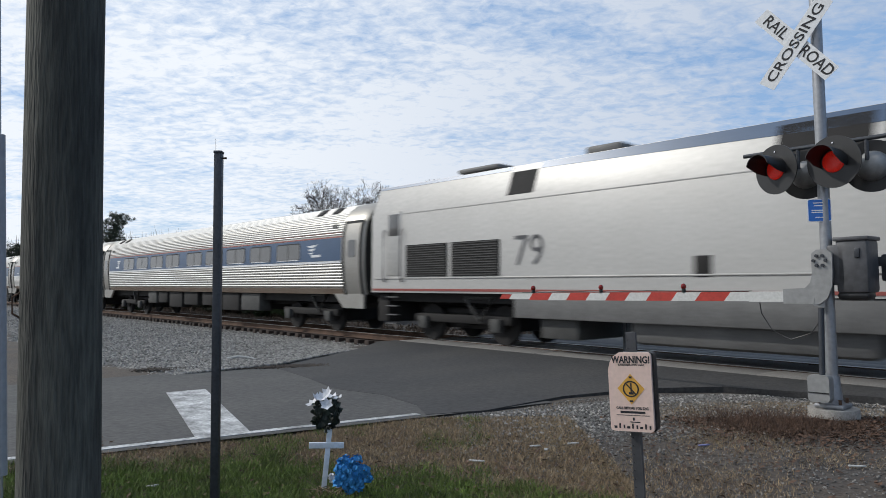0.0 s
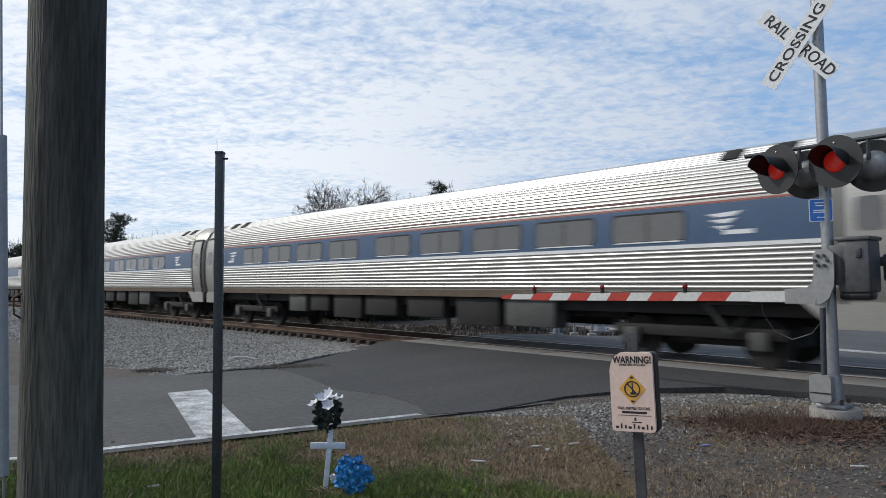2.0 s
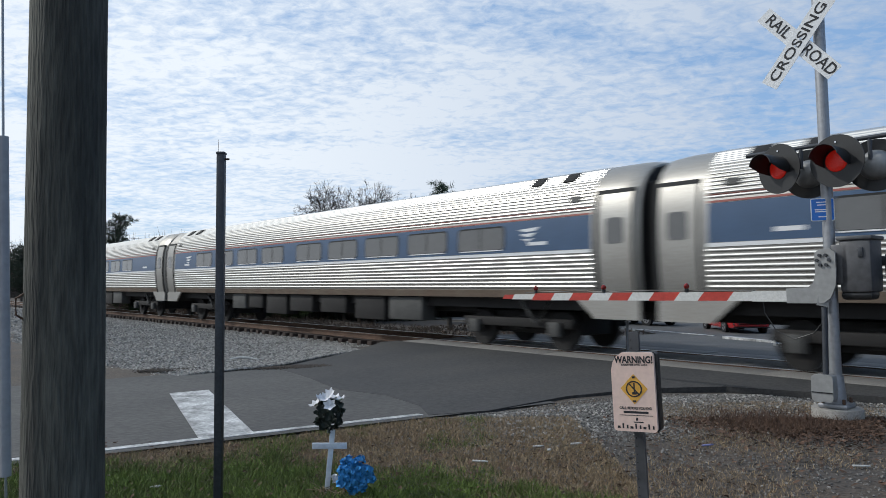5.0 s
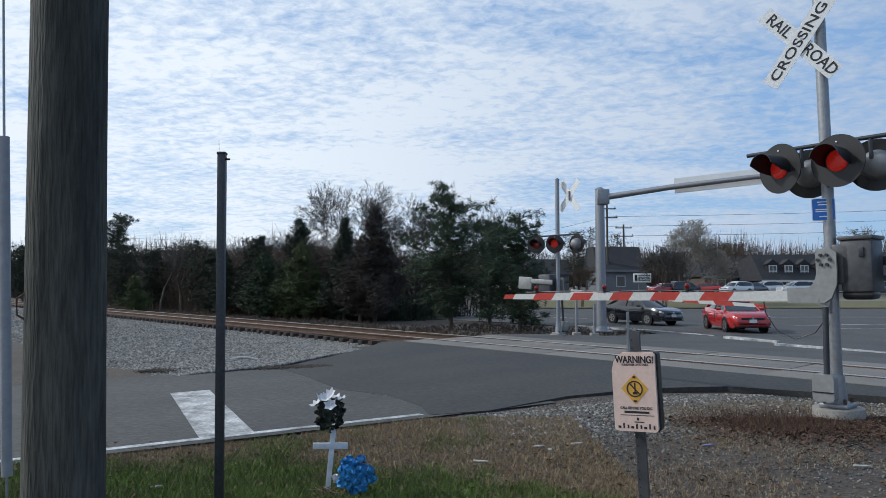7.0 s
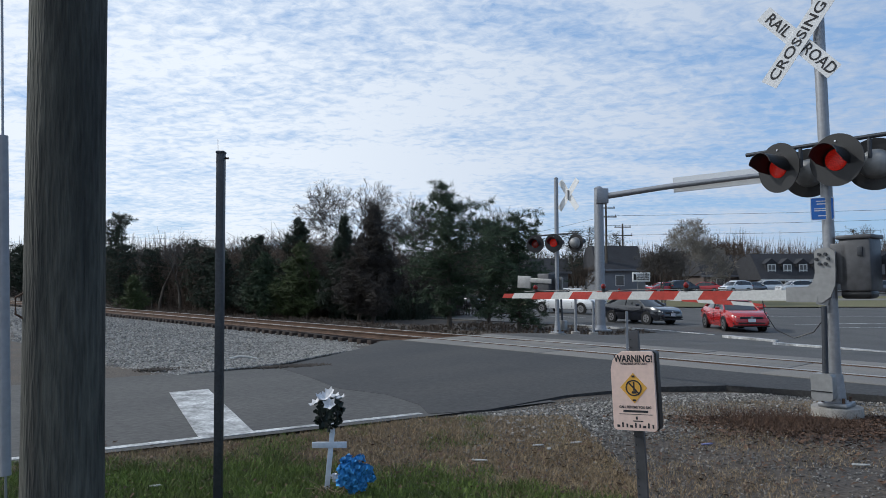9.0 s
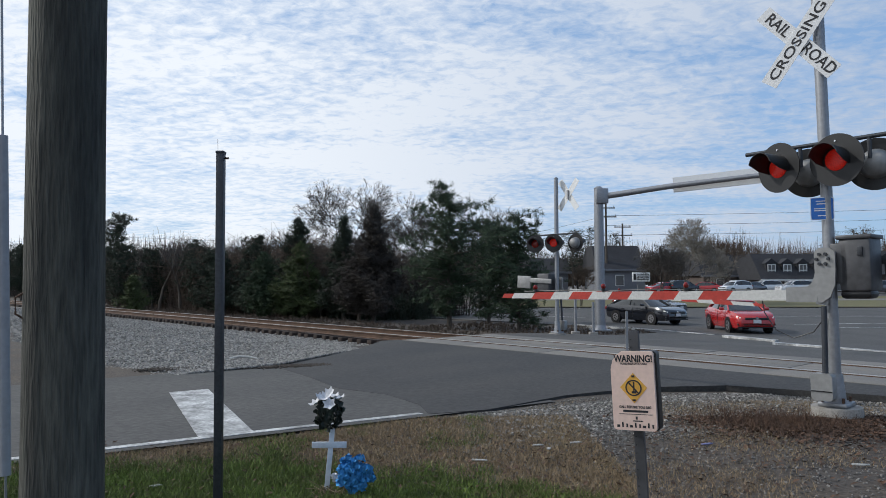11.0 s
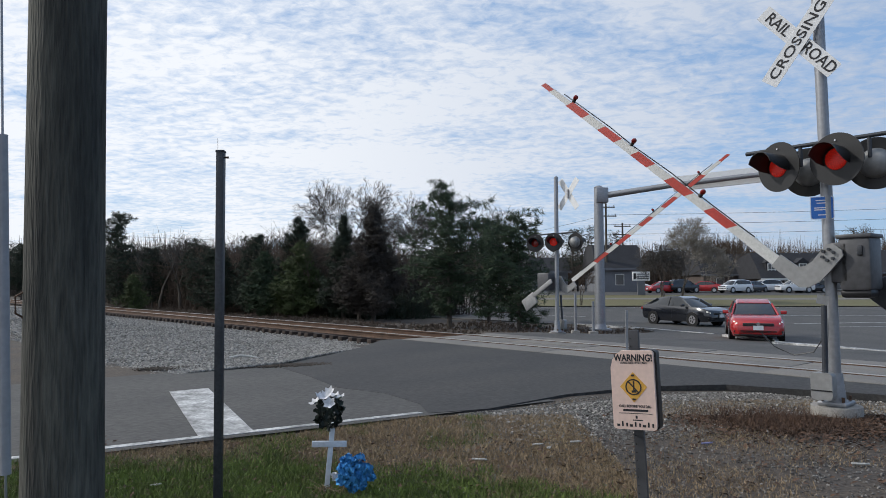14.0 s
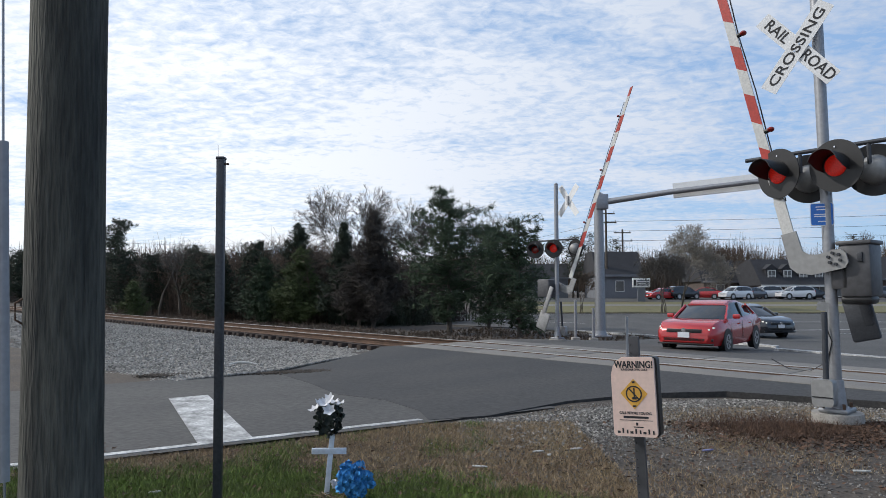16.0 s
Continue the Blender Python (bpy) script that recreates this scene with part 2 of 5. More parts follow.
# ---- building helpers ----
class Shape:
    """A bmesh that is filled piece by piece."""

    def __init__(self):
        self.bm = bmesh.new()

    def box(self, size, at=(0, 0, 0), m=None, bevel=0.0, taper=1.0):
        r = bmesh.ops.create_cube(self.bm, size=1)
        vs = r["verts"]
        for v in vs:
            k = taper if v.co.z > 0 else 1
            v.co = Vector((v.co.x * size[0] * k, v.co.y * size[1] * k, v.co.z * size[2]))
        if bevel:
            es = list({e for v in vs for e in v.link_edges})
            r2 = bmesh.ops.bevel(self.bm, geom=es + vs, offset=bevel, segments=2, affect="EDGES", profile=.5)
            vs = list({v for f in r2["faces"] for v in f.verts} | {v for v in vs if v.is_valid})
        mm = Matrix.Translation(at) @ (m or Matrix())
        bmesh.ops.transform(self.bm, matrix=mm, verts=vs)
        return self

    def cone(self, a, b, r1, r2=None, n=16, cap=True):
        a, b = Vector(a), Vector(b)
        d = b - a
        m = Matrix.Translation((a + b) / 2) @ d.to_track_quat("Z", "Y").to_matrix().to_4x4()
        bmesh.ops.create_cone(self.bm, cap_ends=cap, segments=n, radius1=r1, radius2=r1 if r2 is None else r2, depth=d.length, matrix=m)
        return self

    def ball(self, at, r, n=10, scale=(1, 1, 1)):
        bmesh.ops.create_uvsphere(self.bm, u_segments=n, v_segments=max(4, n // 2 + 1), radius=1,
                                  matrix=Matrix.Translation(at) @ Matrix.Diagonal((r * scale[0], r * scale[1], r * scale[2], 1)))
        return self

    def prism(self, pts, depth, m=None):
        """A flat outline in x-z, thickened along y from 0 to depth."""
        m = m or Matrix()
        f = [self.bm.verts.new(m @ Vector((x, 0, z))) for x, z in pts]
        g = [self.bm.verts.new(m @ Vector((x, depth, z))) for x, z in pts]
        n = len(pts)
        self.bm.faces.new(f)
        self.bm.faces.new(g[::-1])
        for i in range(n):
            self.bm.faces.new((f[i], g[i], g[(i + 1) % n], f[(i + 1) % n]))
        bmesh.ops.recalc_face_normals(self.bm, faces=self.bm.faces)
        return self

    def loft(self, rings, close=True, caps=True):
        vs = [[self.bm.verts.new(p) for p in ring] for ring in rings]
        n = len(rings[0])
        for a, b in zip(vs, vs[1:]):
            for i in range(n if close else n - 1):
                self.bm.faces.new((a[i], a[(i + 1) % n], b[(i + 1) % n], b[i]))
        if caps and close:
            self.bm.faces.new(vs[0][::-1])
            self.bm.faces.new(vs[-1])
        bmesh.ops.recalc_face_normals(self.bm, faces=self.bm.faces)
        return self

    def tube(self, pts, r, n=6, r_end=None):
        pts = [Vector(p) for p in pts]
        rings = []
        for i, p in enumerate(pts):
            d = (pts[min(i + 1, len(pts) - 1)] - pts[max(i - 1, 0)]).normalized()
            q = d.to_track_quat("Z", "Y").to_matrix()
            rr = r if r_end is None else r + (r_end - r) * i / (len(pts) - 1)
            rings.append([p + q @ Vector((rr * math.cos(2 * math.pi * k / n), rr * math.sin(2 * math.pi * k / n), 0)) for k in range(n)])
        return self.loft(rings)

    def sheet(self, pts, z=0.0):
        """A flat polygon."""
        f = self.bm.faces.new([self.bm.verts.new((p[0], p[1], p[2] if len(p) > 2 else z)) for p in pts])
        if f.normal.z < 0:
            f.normal_flip()
        return self


def rounded(w, h, r, n=5):
    pts = []
    for cx, cz, a0 in ((w / 2 - r, h / 2 - r, 0), (-w / 2 + r, h / 2 - r, 90), (-w / 2 + r, -h / 2 + r, 180), (w / 2 - r, -h / 2 + r, 270)):
        for k in range(n + 1):
            a = radians(a0 + 90 * k / n)
            pts.append((cx + r * math.cos(a), cz + r * math.sin(a)))
    return pts


def smooth_by_angle(me, deg=35):
    for p in me.polygons:
        p.use_smooth = True
    me.set_sharp_from_angle(angle=radians(deg))


def make_mesh(name, shape, mat, smooth=True):
    me = bpy.data.meshes.new(name)
    bm = shape.bm if hasattr(shape, "bm") else shape
    bm.to_mesh(me)
    bm.free()
    me.materials.append(M[mat] if isinstance(mat, str) else mat)
    if smooth:
        smooth_by_angle(me)
    return me


def part(name, shape, mat, parent, label="", m=None, smooth=True):
    me = shape if isinstance(shape, bpy.types.Mesh) else make_mesh(name, shape, mat, smooth)
    ob = new(name, me)
    ob.parent = parent
    if m is not None:
        ob.matrix_basis = m
    return tagged(ob, label)


def thing(name, m, label, category, group="", kind=""):
    ob = new(name)
    ob.empty_display_size = .2
    ob.matrix_basis = m
    return tagged(ob, label, category, group, kind)


def solid(name, shape, mat, m, label, category="", group="", kind="", smooth=True):
    ob = new(name, make_mesh(name, shape, mat, smooth))
    ob.matrix_basis = m
    return tagged(ob, label, category, group, kind)


def words(text, size, mat, parent, m, depth=.002, name="lettering", align="CENTER", squeeze=1.0, bold=.012):
    """Lettering as a thin mesh, from the built-in font. It reads along x and stands in the x-y plane of m."""
    cu = bpy.data.curves.new("lettering", "FONT")
    cu.body, cu.size, cu.extrude, cu.align_x, cu.align_y, cu.resolution_u, cu.offset = text, size, depth / 2, align, "CENTER", 3, bold * size
    tmp = bpy.data.objects.new("lettering", cu)
    me = bpy.data.meshes.new_from_object(tmp)
    bpy.data.objects.remove(tmp)
    bpy.data.curves.remove(cu)
    me.transform(Matrix.Diagonal((squeeze, 1, 1, 1)))
    me.materials.append(M[mat])
    return part(name, me, mat, parent, "", m)


def ease(a, b, x):
    k = min(1, max(0, (x - a) / (b - a)))
    return k * k * (3 - 2 * k)


# track frame: x runs the way the train goes, y away from the camera, origin at the foot of the camera's perpendicular
TRACK = pose(10.16, 9.04, 0, 0, 0, -48.3)
TRACK_INV = TRACK.inverted()
RAIL_Z = .13


def ground_z(x, y):
    w = TRACK_INV @ Vector((x, y, 0))
    z = -.02
    z -= .46 * (ease(3.0, 12, w.y) if w.x > -17 else ease(1.8, 5, w.y))     # the far side lies lower

    z += .05 * (noise.noise(Vector((x * .35, y * .35, 0)))) * (1 if abs(w.y) > 4 else .2)
    if w.y < 3:
        z = min(z, -.004)
        if w.x < -15.6 and w.y > -3.4:
            z -= .25 * ease(-3.4, -2.4, w.y)            # the track bed is dug in under the ballast
    z += 1.15 * ease(64, 92, y) * ease(12, 40, w.y)     # the lots beyond the highway lie higher
    return z


def build_ground():
    def line(lo, hi, fine_lo, fine_hi, step):
        out = list(np.arange(fine_lo, fine_hi + .01, step))
        d, p = step, fine_hi
        while p < hi:
            d *= 1.25; p += d; out.append(p)
        d, p = step, fine_lo
        while p > lo:
            d *= 1.25; p -= d; out.insert(0, p)
        return out
    xs, ys = line(-3000, 3000, -14, 20, .5), line(-400, 4000, 0, 50, .5)
    bm = bmesh.new()
    grid = [[bm.verts.new((x, y, ground_z(x, y))) for x in xs] for y in ys]
    for a, b in zip(grid, grid[1:]):
        for i in range(len(xs) - 1):
            bm.faces.new((a[i], a[i + 1], b[i + 1], b[i]))
    return solid("ground", bm, "soil", Matrix(), "bare brown soil verge with patches of winter grass", "", kind="structure")


build_ground()


# ---- road, crossing and track ----
def patch(name, pts, z, mat, label, m=TRACK, lift=0.0):
    """A sheet with an edge 15 cm deep, given in the track frame (or m)."""
    s = Shape()
    top = [s.bm.verts.new((x, y, zz)) for x, y, zz in [(*p, z)[:3] if len(p) == 2 else p for p in pts]]
    bot = [s.bm.verts.new((v.co.x, v.co.y, v.co.z - .15)) for v in top]
    s.bm.faces.new(top)
    n = len(top)
    for i in range(n):
        s.bm.faces.new((top[i], bot[i], bot[(i + 1) % n], top[(i + 1) % n]))
    bmesh.ops.recalc_face_normals(s.bm, faces=s.bm.faces)
    bmesh.ops.triangulate(s.bm, faces=[f for f in s.bm.faces if len(f.verts) > 4])
    return solid(name, s, mat, m, label, "", kind="structure", smooth=False)


def road_near():
    """The old road up to the crossing, rising gently to the rails, and the newer dark apron over it."""
    s = Shape()
    ys = [-45, -30, -16, -12, -10, -8.6, -7.6, -6]
    verge = lambda y: -6.5 + .18 * (y + 8)
    kerb = lambda y: -12.75 + .06 * (y + 8)
    rows = [[s.bm.verts.new((kerb(y) + (verge(y) - kerb(y)) * k / 4, y, .006)) for k in range(5)] for y in ys]
    for a, b in zip(rows, rows[1:]):
        for i in range(4):
            s.bm.faces.new((a[i], a[i + 1], b[i + 1], b[i]))
    solid("road", s, "asphalt_old", TRACK, "worn grey asphalt road leading to the level crossing", "", kind="structure", smooth=False)
    # apron: left edge widens towards the track
    patch("road_apron", [(-12.6, -6.9, .010), (-10.6, -7.25, .010), (-9.2, -7.6, .010), (-8.2, -7.4, .010), (-7.2, -7.6, .010), (-6.6, -7.95, .010), (-6.3, -7.2, .014), (-6.3, -5.6, .03),
                         (-5.9, -4.2, .05), (-5.1, -3.2, .07), (-3.2, -2.7, .09), (0, -2.5, .1), (6, -2.5, .1), (6, -1.7, .11), (-15.2, -1.7, .11), (-15.2, -2.3, .1), (-14.2, -3.6, .07), (-13.2, -5.3, .04)],
          .02, "asphalt_new", "newer dark asphalt apron up to the rails")


road_near()
white_line = lambda name, pts, z, label: patch(name, pts, z, "paint_white", label)
white_line("edge_line", [(-10.69, -30), (-10.58, -30), (-6.64, -8.0), (-6.75, -8.0)], .012, "thin white painted edge line of the road")
white_line("stop_line", [(-10.5, -9.72), (-10.45, -9.14), (-7.12, -10.05), (-7.22, -10.62)], .012, "broad worn white stop line on asphalt")


def build_track():
    rails = thing("railway_track", TRACK, "single railway track with rusty rails on timber ties", "railway track", kind="structure")
    prof = [(-.07, -.17), (.07, -.17), (.07, -.155), (.012, -.13), (.012, -.045), (.036, -.035), (.036, -.004), (.03, 0), (-.03, 0), (-.036, -.004), (-.036, -.035), (-.012, -.045), (-.012, -.13), (-.07, -.155)]
    for side in (-1, 1):
        y0 = side * .753
        s = Shape()
        s.loft([[Vector((x, y0 + a, RAIL_Z + b)) for a, b in prof] for x in (-700, -60, -16, 60)])
        r = part("rail", s, "rust", rails, "rusty steel rail")
        h = Shape()
        h.box((760, .066, .008), (-320, y0, RAIL_Z + .002))
        part("rail_head", h, "rail", r, "bright worn running surface")
    tie = Shape().box((.22, 2.6, .18), (0, 0, 0), bevel=.01)
    me = make_mesh("tie", tie, "tie")
    for i in range(150):
        part("tie", me, "tie", rails, m=pose(-15.6 - i * .52, random.uniform(-.04, .04), -.125, 0, 0, random.uniform(-.8, .8)))
    far = Shape()
    for i in range(400):
        far.box((.22, 2.6, .18), (-15.6 - (150 + i) * .52, 0, -.125))
    tagged(part("tie_row", far, "tie", rails), kind="stuff")
    # concrete and timber panels of the crossing
    for y0, y1 in ((-1.75, -.86), (-.66, .0), (.0, .66), (.86, 1.75)):
        x = -15.0
        while x < 5:
            p = Shape().box((2.42, y1 - y0 - .02, .2), (0, 0, 0), bevel=.012)
            part("crossing_panel", p, "panel", rails, "worn grey crossing panel", m=pose(x + 1.22, (y0 + y1) / 2, RAIL_Z - .115 + random.uniform(-.008, .008)))
            x += 2.44
    return rails


build_track()


def ballast():
    """Ballast bed: a mound under the rails and a wide gravel shoulder towards the road, with loose stones on it."""
    prof = [(-9.3, -.06), (-8.6, .01), (-7, .04), (-5, .045), (-3.7, .02), (-2.9, -.08), (-2.2, -.18), (-1.45, -.2), (-.9, -.14), (0, -.10), (.9, -.10), (1.9, -.12), (3.2, -.35), (4.5, -.6)]
    bm = bmesh.new()
    xs = [-700, -400, -200, -120, -80] + list(np.arange(-60, -14.8, .6))
    rows = []
    for x in xs:
        row = []
        for y, z in prof:
            yy = y
            xx = x
            if x > -60:
                lim = -15.3 + (0 if y > -2.3 else min(2.6, (-2.3 - y) * .58))
                xx = -60 + (x + 60) / 45.0 * (lim + 60)
            row.append(bm.verts.new((xx, yy, z + .03 * noise.noise(Vector((xx * .6, yy * .9, 0))))))
        rows.append(row)
    for a, b in zip(rows, rows[1:]):
        for i in range(len(prof) - 1):
            bm.faces.new((a[i], b[i], b[i + 1], a[i + 1]))
    bmesh.ops.recalc_face_normals(bm, faces=bm.faces)
    solid("ballast_bed", bm, "gravel_bed", TRACK, "grey crushed-stone ballast bed", "", kind="structure")
    stones("ballast_stones", 60000, lambda: (lambda y, u: (-15.0 - (u ** 2.0) * 45 + (0 if y > -2.3 else min(2.5, (-2.3 - y) * .56)), y))(random.uniform(-9.4, -1.0), random.random()),
           TRACK, lambda x, y: float(np.interp(y, [p[0] for p in prof], [p[1] for p in prof])), .018, .05, "loose crushed grey ballast stones")


def stones(name, count, place, m, height, lo, hi, label, mat="stone"):
    verts, faces = [], []
    base = [Vector(v) for v in ((1, 0, -.3), (-.4, .9, -.3), (-.5, -.8, -.3), (.5, .3, .7), (-.5, .1, .6), (.2, -.6, .5))]
    fs = [(0, 1, 3), (1, 4, 3), (1, 2, 4), (2, 5, 4), (2, 0, 5), (0, 3, 5), (3, 4, 5), (0, 2, 1)]
    for _ in range(count):
        x, y = place()
        r = random.uniform(lo, hi)
        q = Euler((random.uniform(-.6, .6), random.uniform(-.6, .6), random.uniform(0, 6.3))).to_matrix()
        sc = Vector((random.uniform(.7, 1.2), random.uniform(.6, 1), random.uniform(.5, .9)))
        z = height(x, y)
        k = len(verts)
        for v in base:
            p = q @ Vector((v.x * sc.x, v.y * sc.y, v.z * sc.z)) * r
            verts.append((x + p.x, y + p.y, z + p.z + r * .2))
        faces += [(a + k, b + k, c + k) for a, b, c in fs]
    me = bpy.data.meshes.new(name)
    me.from_pydata(verts, [], faces)
    me.materials.append(M[mat])
    ob = new(name, me)
    ob.matrix_basis = m
    return tagged(ob, label, "gravel", kind="stuff")


ballast()
stones("verge_gravel", 24000, lambda: (lambda a, b: (.2 + a * 7.2, 8.75 + min(1.7, a * 3.4) - (2.0 + 1.6 * a) * b))(random.random(), random.random() ** 1.6),
       Matrix(), ground_z, .008, .024, "loose grey gravel strewn on the dirt verge", "stone_dark")
stones("pale_gravel", 2600, lambda: (lambda a, b: (.6 + a * 6.6, 8.75 + min(1.7, a * 3.4) - (1.6 + 1.6 * a) * b))(random.random(), random.random() ** 1.8),
       Matrix(), ground_z, .012, .036, "pale grey stones among the verge gravel")
stones("dirt_clods", 16000, lambda: (lambda x: (x, float(np.interp(x, [-.3, .5, 1.76, 3.3, 8], [8.6, 8.7, 9.8, 10.5, 10.5])) - 5.2 * random.random() ** 1.3))(random.uniform(-.6, 7.5)),
       Matrix(), ground_z, .006, .022, "small brown clods and pebbles on the dirt verge", "stone_dark")

stones("road_edge_dirt", 2600, lambda: (lambda k: (-13.5 + 1.5 * k + random.gauss(0, .13), -9.0 + 2.9 * k + random.gauss(0, .12)))(random.random()),
       TRACK, lambda x, y: .012, .012, .04, "brown dirt and leaf crumbs between ballast and road", "soil")


def road_z(y):
    """Height of the road beyond the rails, by its distance from the track."""
    return float(np.interp(y, [1.75, 4, 9, 13, 40], [.1, .03, -.28, -.42, -.44]))


# far highway beyond the track, in the track frame
patch("highway", [(-78.2, 131.2), (101.3, -70.5), (170, -60), (170, 66), (8, 63.5), (-66, 141)], -.42, "asphalt_old", "wide grey asphalt highway running beside the railway", Matrix())
patch("side_street", [(-15.2, 1.75, .1), (-15.2, 4, .03), (-15.3, 9, -.27), (-16.0, 13, -.40), (-19, 15.4, -.41), (30, 15.4, -.41), (6, 13, -.40), (4, 9, -.27), (6, 4, .03), (6, 1.75, .1)], 0, "asphalt_old", "asphalt road between crossing and highway")
for (xa, ya), (xb, yb) in (((-40, 84), (9.2, 44.2)), ((-30, 88), (8, 57.5)), ((19.6, 46), (150, 48)), ((18.5, 36.2), (29, 38.5)), ((9, 62.6), (150, 65))):
    patch("lane_line", [(xa, ya), (xb, yb), (xb, yb + .22), (xa, ya + .22)], -.41, "paint_white", "long white painted lane line on the highway", Matrix())
for pts in ([(-12.6, 11.9), (-12.6, 12.25), (-10.2, 11.2), (-10.2, 10.9)], [(-9.5, 9.0), (-9.4, 9.3), (-4.5, 8.0), (-4.5, 7.7)], [(-12.5, 22.5), (-12.4, 22.8), (-8, 29.5), (-8.1, 29.1)]):
    patch("stop_line", pts, -.27 if pts[0][1] > 10 and pts[0][1] < 20 else (-.2 if pts[0][1] < 10 else -.41), "paint_white", "white painted marking on the far road")
patch("edge_line", [(-22, 15.3), (-22, 15.45), (-17.5, 14.9), (-13.8, 13.7), (-13.8, 13.5), (-17.5, 14.7)], -.38, "paint_white", "curved white edge line at the corner")


# ---- train ----
SPEED = 33.0
CAR_LEN = 26.0


COACH_HALF = [(1.44, 1.22), (1.50, 1.45), (1.55, 1.8), (1.575, 2.2), (1.575, 2.6), (1.56, 2.95), (1.52, 3.25), (1.43, 3.55), (1.26, 3.80), (.98, 4.02), (.55, 4.14), (0, 4.18)]


def car_profile(scale=1.0):
    half = COACH_HALF
    return [(-y * scale, z) for y, z in half] + [(y * scale, z) for y, z in half[-2::-1]]


def side_y(z):
    """Half-width of the coach side at height z."""
    return float(np.interp(z, [b for _, b in COACH_HALF], [a for a, _ in COACH_HALF]))


def side_strip(x0, x1, z0, z1, proud, thick=.02, side=-1, steps=3):
    """A strip that follows the curved coach side."""
    s = Shape()
    zs = [z0 + (z1 - z0) * i / steps for i in range(steps + 1)]
    ring = [(side * (side_y(z) + proud), z) for z in zs] + [(side * (side_y(z) + proud - thick), z) for z in zs[::-1]]
    s.loft([[Vector((x, y, z)) for y, z in ring] for x in (x0, x1)])
    return s


def flute(x0, x1, z0, z1, proud, side):
    """A rounded rib along the coach side."""
    s = Shape()
    zs = [(z0, 0), (z0 + (z1 - z0) * .22, .75), (z0 + (z1 - z0) * .5, 1), (z0 + (z1 - z0) * .78, .75), (z1, 0)]
    ring = [(side * (side_y(z) + proud * k), z) for z, k in zs] + [(side * (side_y((z0 + z1) / 2) - .03), (z0 + z1) / 2)]
    s.loft([[Vector((x, y, z)) for y, z in ring] for x in (x0, x1)])
    return s


def roof_flute(x0, x1, d, width, proud, side):
    """A rounded rib on the curved roof; d is the distance round the section from the red stripe up."""
    pts = [Vector((y, z)) for y, z in COACH_HALF if z > 3.06]
    pts.insert(0, Vector((side_y(3.06), 3.06)))

    def at_arc(q):
        for a, b in zip(pts, pts[1:]):
            ln = (b - a).length
            if q <= ln or b is pts[-1]:
                t = (b - a) / ln
                return a + t * q, Vector((t.y, -t.x))
            q -= ln
    ring = []
    for k, o in ((0, 0), (.22, .75), (.5, 1), (.78, .75), (1, 0), (.5, -1.4)):
        p, n = at_arc(d + width * k)
        p = p + n * proud * o
        ring.append((side * p.x, p.y))
    s = Shape()
    s.loft([[Vector((x, y, z)) for y, z in ring] for x in (x0, x1)])
    return s


def side_window(xc, w, z0, z1, r, proud, side, thick=.02):
    """A pane with rounded corners that follows the coach side."""
    s = Shape()
    out, inn = [], []
    for x, z in rounded(w, z1 - z0, r, 4):
        zz = (z0 + z1) / 2 + z
        out.append(Vector((xc + x, side * (side_y(zz) + proud), zz)))
        inn.append(Vector((xc + x, side * (side_y(zz) + proud - thick), zz)))
    return s.loft([inn, out])


def bogie(parent, x, wheels=2, base=2.6, dia=.9, name="truck"):
    # the last box is added as a dark fill for shade under the train
    t = part(name, Shape().box((base + .9, .18, .22), (0, -1.02, .62), bevel=.03).box((base + .9, .18, .22), (0, 1.02, .62), bevel=.03)
             .box((.5, 2.0, .3), (0, 0, .6), bevel=.03).box((base + .7, 1.2, .55), (0, 0, .62), bevel=.05), "under", parent, "dark steel truck frame with an added dark block", m=pose(x, 0, 0))
    for i in range(wheels):
        wx = -base / 2 + base * i / (wheels - 1)
        for sd in (-1, 1):
            w = Shape().cone((0, -.07, 0), (0, .06, 0), dia / 2, n=28).cone((0, -.11, 0), (0, -.06, 0), .13, n=14)
            part("wheel", w, "under", t, "", m=pose(wx, sd * .77, dia / 2, 0, 0, 0 if sd < 0 else 180))
        for sd in (-1, 1):
            part("journal_box", Shape().box((.34, .16, .34), (wx, sd * 1.16, .5), bevel=.04), "under_grey", t)
    for sd in (-1, 1):
        part("brace", Shape().tube([(base * .12, sd * 1.2, 1.18), (base * .3, sd * 1.2, .62), (base * .48, sd * 1.2, 1.18), (base * .12, sd * 1.2, 1.18)], .045, 6), "under_grey", t)
    return t


